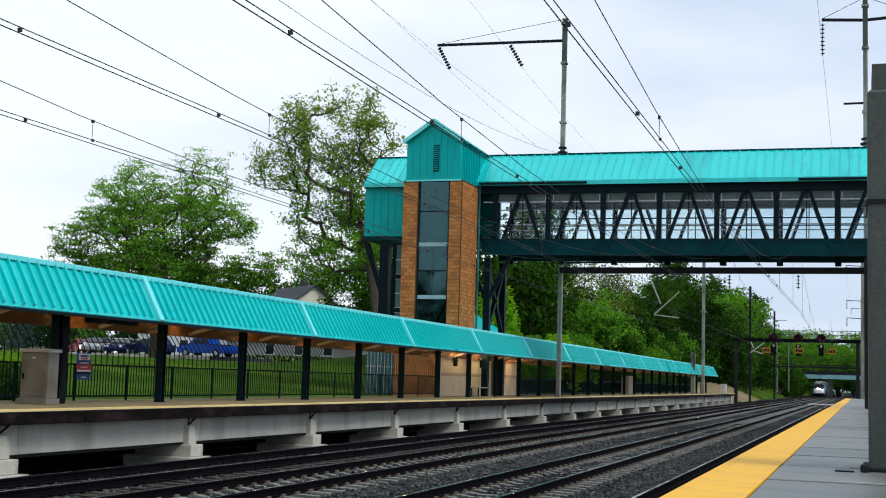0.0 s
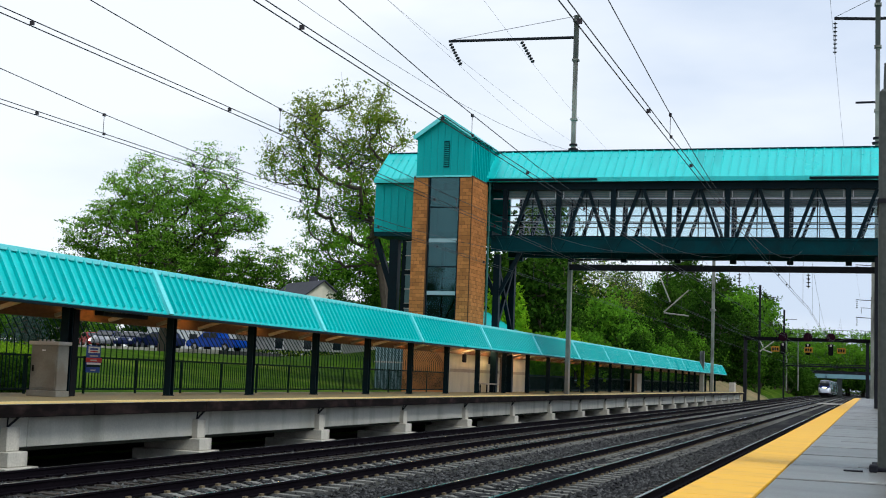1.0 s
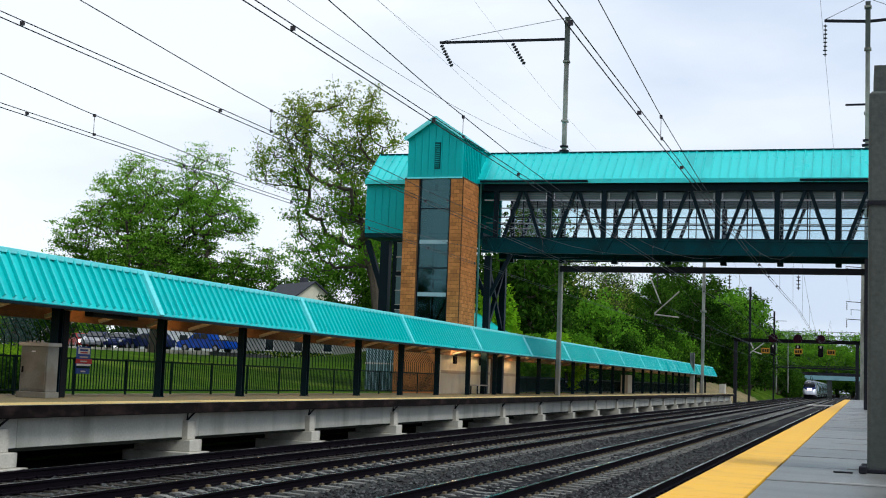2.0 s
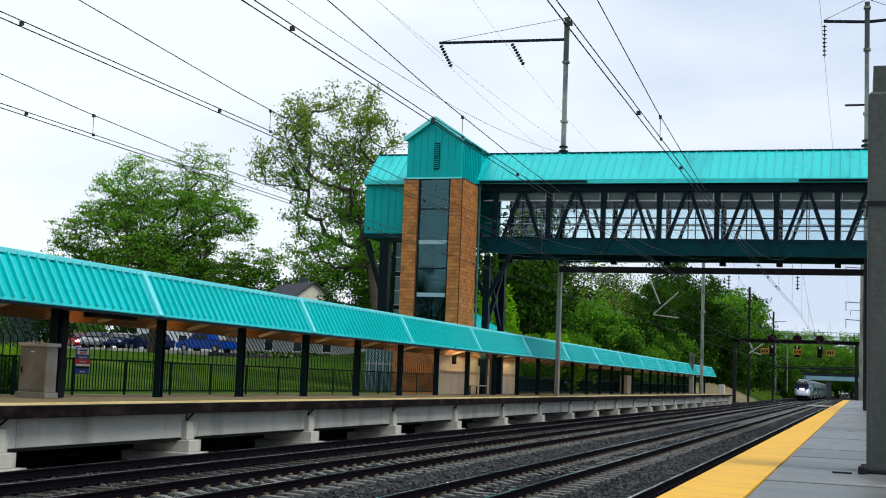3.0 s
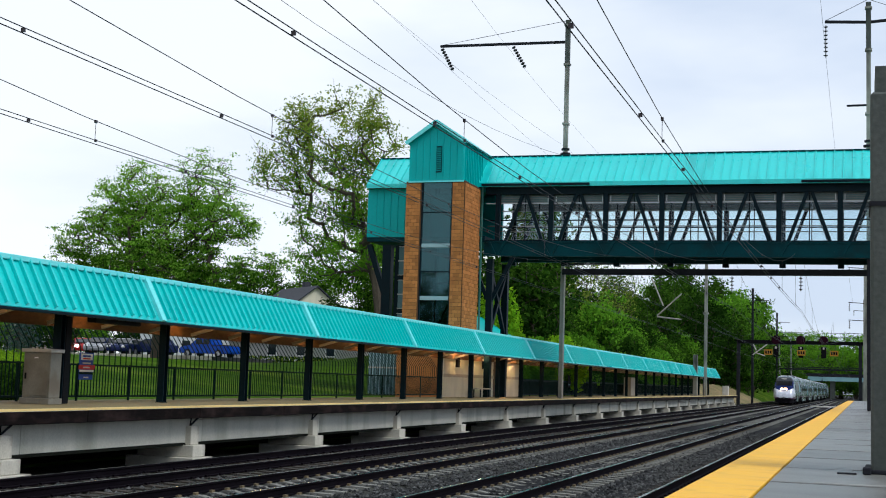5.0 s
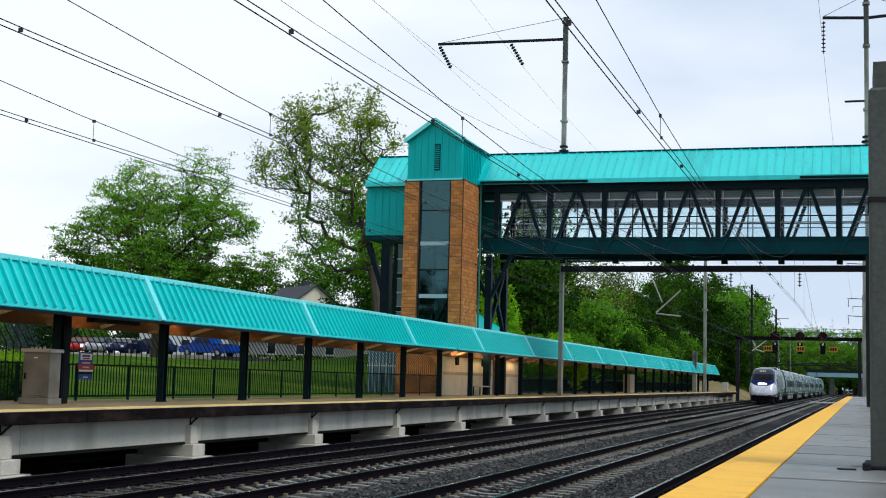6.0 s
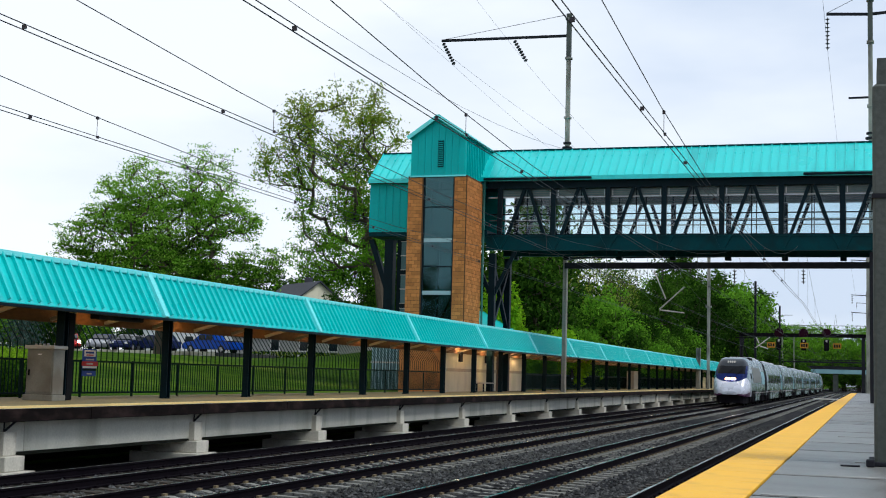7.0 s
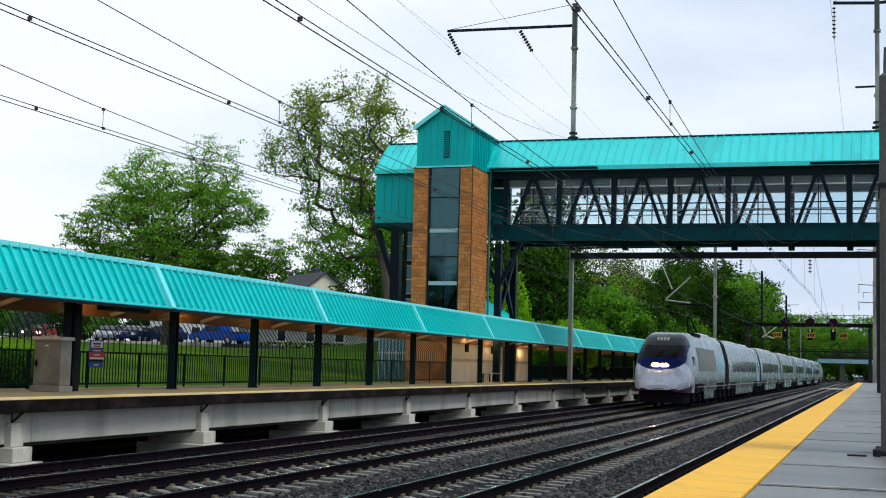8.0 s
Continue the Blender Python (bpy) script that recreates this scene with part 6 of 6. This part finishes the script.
def in_glass(c):
    return in_mask(c) and 2.74 < c.z < 3.42 and abs(c.x) < 1.16


def fine_nose():
    """Catmull-Rom between the stations."""
    out, n = [], len(NOSE)
    for k in range(n - 1):
        p0, p1, p2, p3 = (np.array(NOSE[min(max(q, 0), n - 1)]) for q in (k - 1, k, k + 1, k + 2))
        for i in range(9):
            s = i / 9
            v = 0.5 * (2 * p1 + (p2 - p0) * s + (2 * p0 - 5 * p1 + 4 * p2 - p3) * s * s + (3 * p1 - p0 - 3 * p2 + p3) * s ** 3)
            v[0] = p1[0] + (p2[0] - p1[0]) * s
            out.append(tuple(v))
    return out + [NOSE[-1]]


def bogie(parent, y):
    bm = bmesh.new()
    for x in (-1.05, 1.05):
        box(bm, x - 0.1, x + 0.1, y - 2.0, y + 2.0, 0.40, 0.75, 0.03)
        for dy in (-1.4, 1.4):
            box(bm, x * 1.2 - 0.16, x * 1.2 + 0.16, y + dy - 0.3, y + dy + 0.3, 0.28, 0.80, 0.04)
            rod(bm, (x * 1.25, y + dy * 0.55, 0.5), (x * 1.25, y + dy * 0.55, 0.98), 0.13, sides=8)
    box(bm, -0.94, 0.94, y - 0.3, y + 0.3, 0.45, 0.8)
    b = part("bogie", bm, UNDERFRAME, parent, "sooty bogie frame")
    # black panels on the flank stand for the shaded openings above the bogie
    for x in (-1, 1):
        side_panel("bogie_shade_panel", x, y - 1.9, y + 1.9, 0.8, 1.10, UNDERFRAME, parent, "black panel coloured for the shaded opening over the bogie", out=0.012)
    for dy in (-1.4, 1.4):
        for x in (-0.76, 0.76):
            bm = bmesh.new()
            rod(bm, (x - 0.07, y + dy, 0.46), (x + 0.07, y + dy, 0.46), 0.46, sides=16)
            part("wheel", bm, UNDERFRAME, b, "steel wheel")


def side_panel(name, side, y0, y1, z0, z1, material, parent, label="", out=0.008, top=4.18):
    """A panel that follows the curve of the body's flank, standing a little proud of it."""
    st = [(y0, 1.585 + out, 0.85, top, 0.0), (y1, 1.585 + out, 0.85, top, 0.0)]
    bm = loft(st, lambda c: z0 <= c.z <= z1 and c.x * side > 0.5)
    rim = [e.verts[:] for e in bm.edges if e.is_boundary]
    inner = {v: bm.verts.new((v.co.x - side * out * 1.5, v.co.y, v.co.z)) for v in {v for pair in rim for v in pair}}
    for a, b in rim:
        bm.faces.new((a, b, inner[b], inner[a]))
    bmesh.ops.recalc_face_normals(bm, faces=list(bm.faces))
    return part(name, bm, material, parent, label)


def make_power_car(name):
    t = thing(name, (0, 0, 0), "silver power car with dark windscreen mask and lit headlamps", "locomotive", "train cars")
    st = fine_nose() + [(19.4, 1.585, 0.85, 4.18, 0.0)]
    low = lambda c: not in_mask(c) and c.z < 2.9 - 0.42 * c.y - 0.05 * c.y * c.y
    body = part("body", loft(st, lambda c: not in_mask(c) and not low(c), tail=True), TRAIN_SILVER, t, smooth=True)
    lip = lambda c: low(c) and c.z < 1.03
    part("nose", loft(st, lambda c: low(c) and not lip(c), True), TRAIN_WHITE, t, "pale painted nose", smooth=True)
    part("nose_lip", loft(st, lip), TRAIN_LIP, t, "plum lower lip of the nose", smooth=True)
    mask = part("windscreen_mask", loft(st, lambda c: in_mask(c) and not in_glass(c) and c.z < 3.42), TRAIN_NAVY, t, "navy windscreen mask", smooth=True)
    part("brow", loft(st, lambda c: in_mask(c) and not in_glass(c) and c.z >= 3.42), TRAIN_CHARCOAL, mask, "charcoal brow over the windscreen", smooth=True)
    for x, tilt in ((-0.35, 0.5), (0.45, 0.5)):
        bm = bmesh.new()
        rod(bm, (x, 0.86, 2.66), (x + tilt, 1.34, 3.14), 0.018, sides=5)
        part("wiper", bm, UNDERFRAME, mask)
    part("windscreen", loft(st, in_glass), TRAIN_GLASS, t, "dark windscreen", smooth=True)
    for k in range(4):
        x = -0.33 + 0.18 * k
        bm = bmesh.new()
        bar(bm, (x, 2.02, 3.68), (x, 2.27, 3.84), 0.12, 0.05)
        part("number_bar", bm, CABINET_TOP, mask)
    # dark ring round the body that widens the dark gap between cars
    part("end_band", loft([(18.3, 1.592, 0.85, 4.19, 0.0), (19.42, 1.592, 0.85, 4.19, 0.0)], lambda c: True), UNDERFRAME, body, "dark band round the car's end")
    part("valance", loft([(0.30, 0.90, 0.28, 1.15, 0.8), (0.55, 1.12, 0.25, 1.3, 0.6), (1.1, 1.30, 0.24, 1.4, 0.4), (3.2, 1.36, 0.24, 1.4, 0.2)], lambda c: True, True, True), UNDERFRAME, t, "dark plough under the nose")
    part("coupler_slot", cube(-0.3, 0.3, 0.0, 0.12, 1.0, 1.05), UNDERFRAME, t)
    part("underframe", cube(-1.25, 1.25, 1.4, 19.3, 0.3, 1.0), UNDERFRAME, t)
    for x in (-1, 1):
        g = side_panel("side_louvre", x, 4.6, 13.2, 2.02, 3.36, TRAIN_GREY, body, "grey louvred grille")
        for k in range(9):
            side_panel("louvre_slat", x, 4.7, 13.1, 2.06 + 0.142 * k, 2.14 + 0.142 * k, TRAIN_GREY, g, out=0.022)
        side_panel("teal_panel", x, 14.2, 17.6, 1.95, 3.1, TRAIN_TEAL, body)
        part("skirt", cube(x * 1.42, x * 1.495, 8.0, 12.8, 0.40, 0.95, 0.02), TRAIN_SILVER, body, "silver lower skirt")
        part("red_stripe", cube(x * 1.5, x * 1.572, 4.2, 19.3, 1.10, 1.15), TRAIN_RED, body)
        part("cab_window", cube(x * 1.46, x * 1.568, 2.7, 3.5, 2.3, 2.8, 0.02), CAR_GLASS, body, "small cab side window")
    for x in (-0.33, -0.14, 0.14, 0.33):
        bm = bmesh.new()
        bmesh.ops.create_uvsphere(bm, u_segments=14, v_segments=8, radius=0.07, matrix=pose(x, 0.575, 2.28))
        h = part("headlamp", bm, HEADLIGHT, t, "bright lit headlamp")
        # the lamp's orange halo, built as a glowing disc
        bm = bmesh.new()
        rod(bm, (x, 0.56, 2.28), (x, 0.78, 2.28), 0.15, 0.11, sides=18)
        part("lamp_halo", bm, LAMP_HALO, h, "orange glowing disc added for the headlamp's halo")
    bm = bmesh.new()
    box(bm, -1.0, 1.0, 9.2, 14, 4.05, 4.32, 0.08)
    box(bm, -0.9, 0.9, 15, 19, 4.05, 4.25, 0.05)
    part("roof_gear", bm, TRAIN_ROOF, t, "pale roof housings")
    # black box set on the roof, its colour giving the shade of a well
    part("roof_shade_panel", cube(-1.15, 1.15, 5.6, 8.6, 3.9, 4.21), UNDERFRAME, t, "black panel coloured for the shaded roof well")
    bm = bmesh.new()
    rod(bm, (-0.6, 14.0, 4.34), (0.6, 14.0, 4.34), 0.08, sides=8)
    panto = part("pantograph", bm, UNDERFRAME, t, "raised pantograph")
    for name, a, b, r in (("lower_arm", (-0.30, 14.0, 4.38), (-0.10, 12.0, 5.35), 0.055), ("lower_arm", (0.30, 14.0, 4.38), (0.10, 12.0, 5.35), 0.055), ("upper_arm", (0, 12.0, 5.35), (0, 13.5, 6.22), 0.05),
                          ("contact_strip", (-0.85, 13.35, 6.25), (0.85, 13.35, 6.25), 0.04), ("contact_strip", (-0.85, 13.65, 6.25), (0.85, 13.65, 6.25), 0.04)):
        bm = bmesh.new()
        rod(bm, a, b, r, sides=6)
        part(name, bm, UNDERFRAME, panto)
    bogie(t, 5.2)
    bogie(t, 15.6)
    return t


def make_coach(name):
    t = thing(name, (0, 0, 0), "silver coach with a dark window band and teal end panels", "railway coach", "train cars")
    st = [(0.4, 1.585, 0.85, 4.12, 0.0), (26.25, 1.585, 0.85, 4.12, 0.0)]
    body = part("body", loft(st, lambda c: True, True, True), TRAIN_SILVER, t, smooth=True)
    part("end_band", loft([(0.39, 1.592, 0.85, 4.13, 0.0), (0.85, 1.592, 0.85, 4.13, 0.0)], lambda c: True), UNDERFRAME, body, "dark band round the car's end")
    part("gangway", cube(-1.3, 1.3, -0.42, 0.39, 0.9, 3.5), UNDERFRAME, t)
    part("underframe", cube(-1.25, 1.25, 0.6, 26.0, 0.3, 1.0), UNDERFRAME, t)
    for x in (-1, 1):
        for a, b in ((3.6, 13.0), (13.3, 22.6)):
            band = side_panel("window_band", x, a, b, 1.98, 2.90, CAR_GLASS, body, "dark window band", top=4.12)
            for k in range(1, 4):
                y = a + (b - a) * k / 4
                side_panel("mullion", x, y - 0.05, y + 0.05, 1.98, 2.90, TRAIN_GREY, band, out=0.014, top=4.12)
        door = side_panel("teal_panel", x, 23.2, 25.7, 1.3, 3.0, TRAIN_TEAL, body, top=4.12)
        side_panel("door_window", x, 24.0, 24.9, 2.05, 2.85, CAR_GLASS, door, out=0.016, top=4.12)
        part("skirt", cube(x * 1.42, x * 1.495, 6.6, 20.0, 0.40, 0.95, 0.02), TRAIN_SILVER, body, "silver lower skirt")
        part("red_stripe", cube(x * 1.5, x * 1.574, 0.5, 26.2, 1.12, 1.17), TRAIN_RED, body)
    bm = bmesh.new()
    box(bm, -0.9, 0.9, 5, 12, 4.0, 4.24, 0.06)
    box(bm, -0.9, 0.9, 14, 21, 4.0, 4.24, 0.06)
    part("roof_gear", bm, TRAIN_ROOF, t, "pale roof housings")
    bogie(t, 4.0)
    bogie(t, 22.6)
    return t


def at_rail(y):
    return pose(TRACKS[2], y, RAIL_Z)


def make_train():
    lead = make_power_car("leading_power_car")
    cars = [(lead, 0.0, 0)]
    coach = make_coach("passenger_coach")
    cars.append((coach, 19.7, 0))
    for i in range(1, 6):
        c = copy_thing(coach, at_rail(0))
        cars.append((c, 19.7 + 26.65 * i, 0))
    tail = copy_thing(lead, at_rail(0))
    tail.name = "trailing_power_car"
    tagged(tail, "silver trailing power car at the rear of the train")
    cars.append((tail, 19.7 + 26.65 * 6 + 19.7, 180))
    return cars


CARS = make_train()
make_tracks()
make_near_platform()
make_far_platform()


def motions():
    # the nose's place along the line, second by second
    line = ((0.0, 370.0), (1.0, 338.8), (1.5, 322.8), (3.5, 250.6), (4.5, 212.1), (6.0, 150.6), (6.5, 130.1), (7.0, 110.1), (7.5, 89.3), (8.0, 68.6))
    for car, back, turn in CARS:
        walk(car, [(t, pose(TRACKS[2], y + back, RAIL_Z, 0, 0, turn)) for t, y in line])
    # the car with lit lamps comes out from behind the post, waits, then turns away along the car park
    creep = ((0.0, -67.9, 101.0, -45), (3.5, -67.6, 100.0, -45), (4.0, -66.8, 99.2, -45), (4.6, -66.3, 98.2, -45), (5.8, -65.1, 96.4, -72), (6.2, -65.0, 96.0, -70),
             (6.6, -65.2, 95.6, -58), (7.0, -66.2, 95.3, -50), (7.4, -67.9, 95.2, -54), (7.8, -69.2, 95.2, -64), (8.0, -69.9, 95.3, -72))
    walk(MOVING_CAR, [(t, pose(x, y, LOT_Z, 0, 0, a)) for t, x, y, a in creep])


motions()
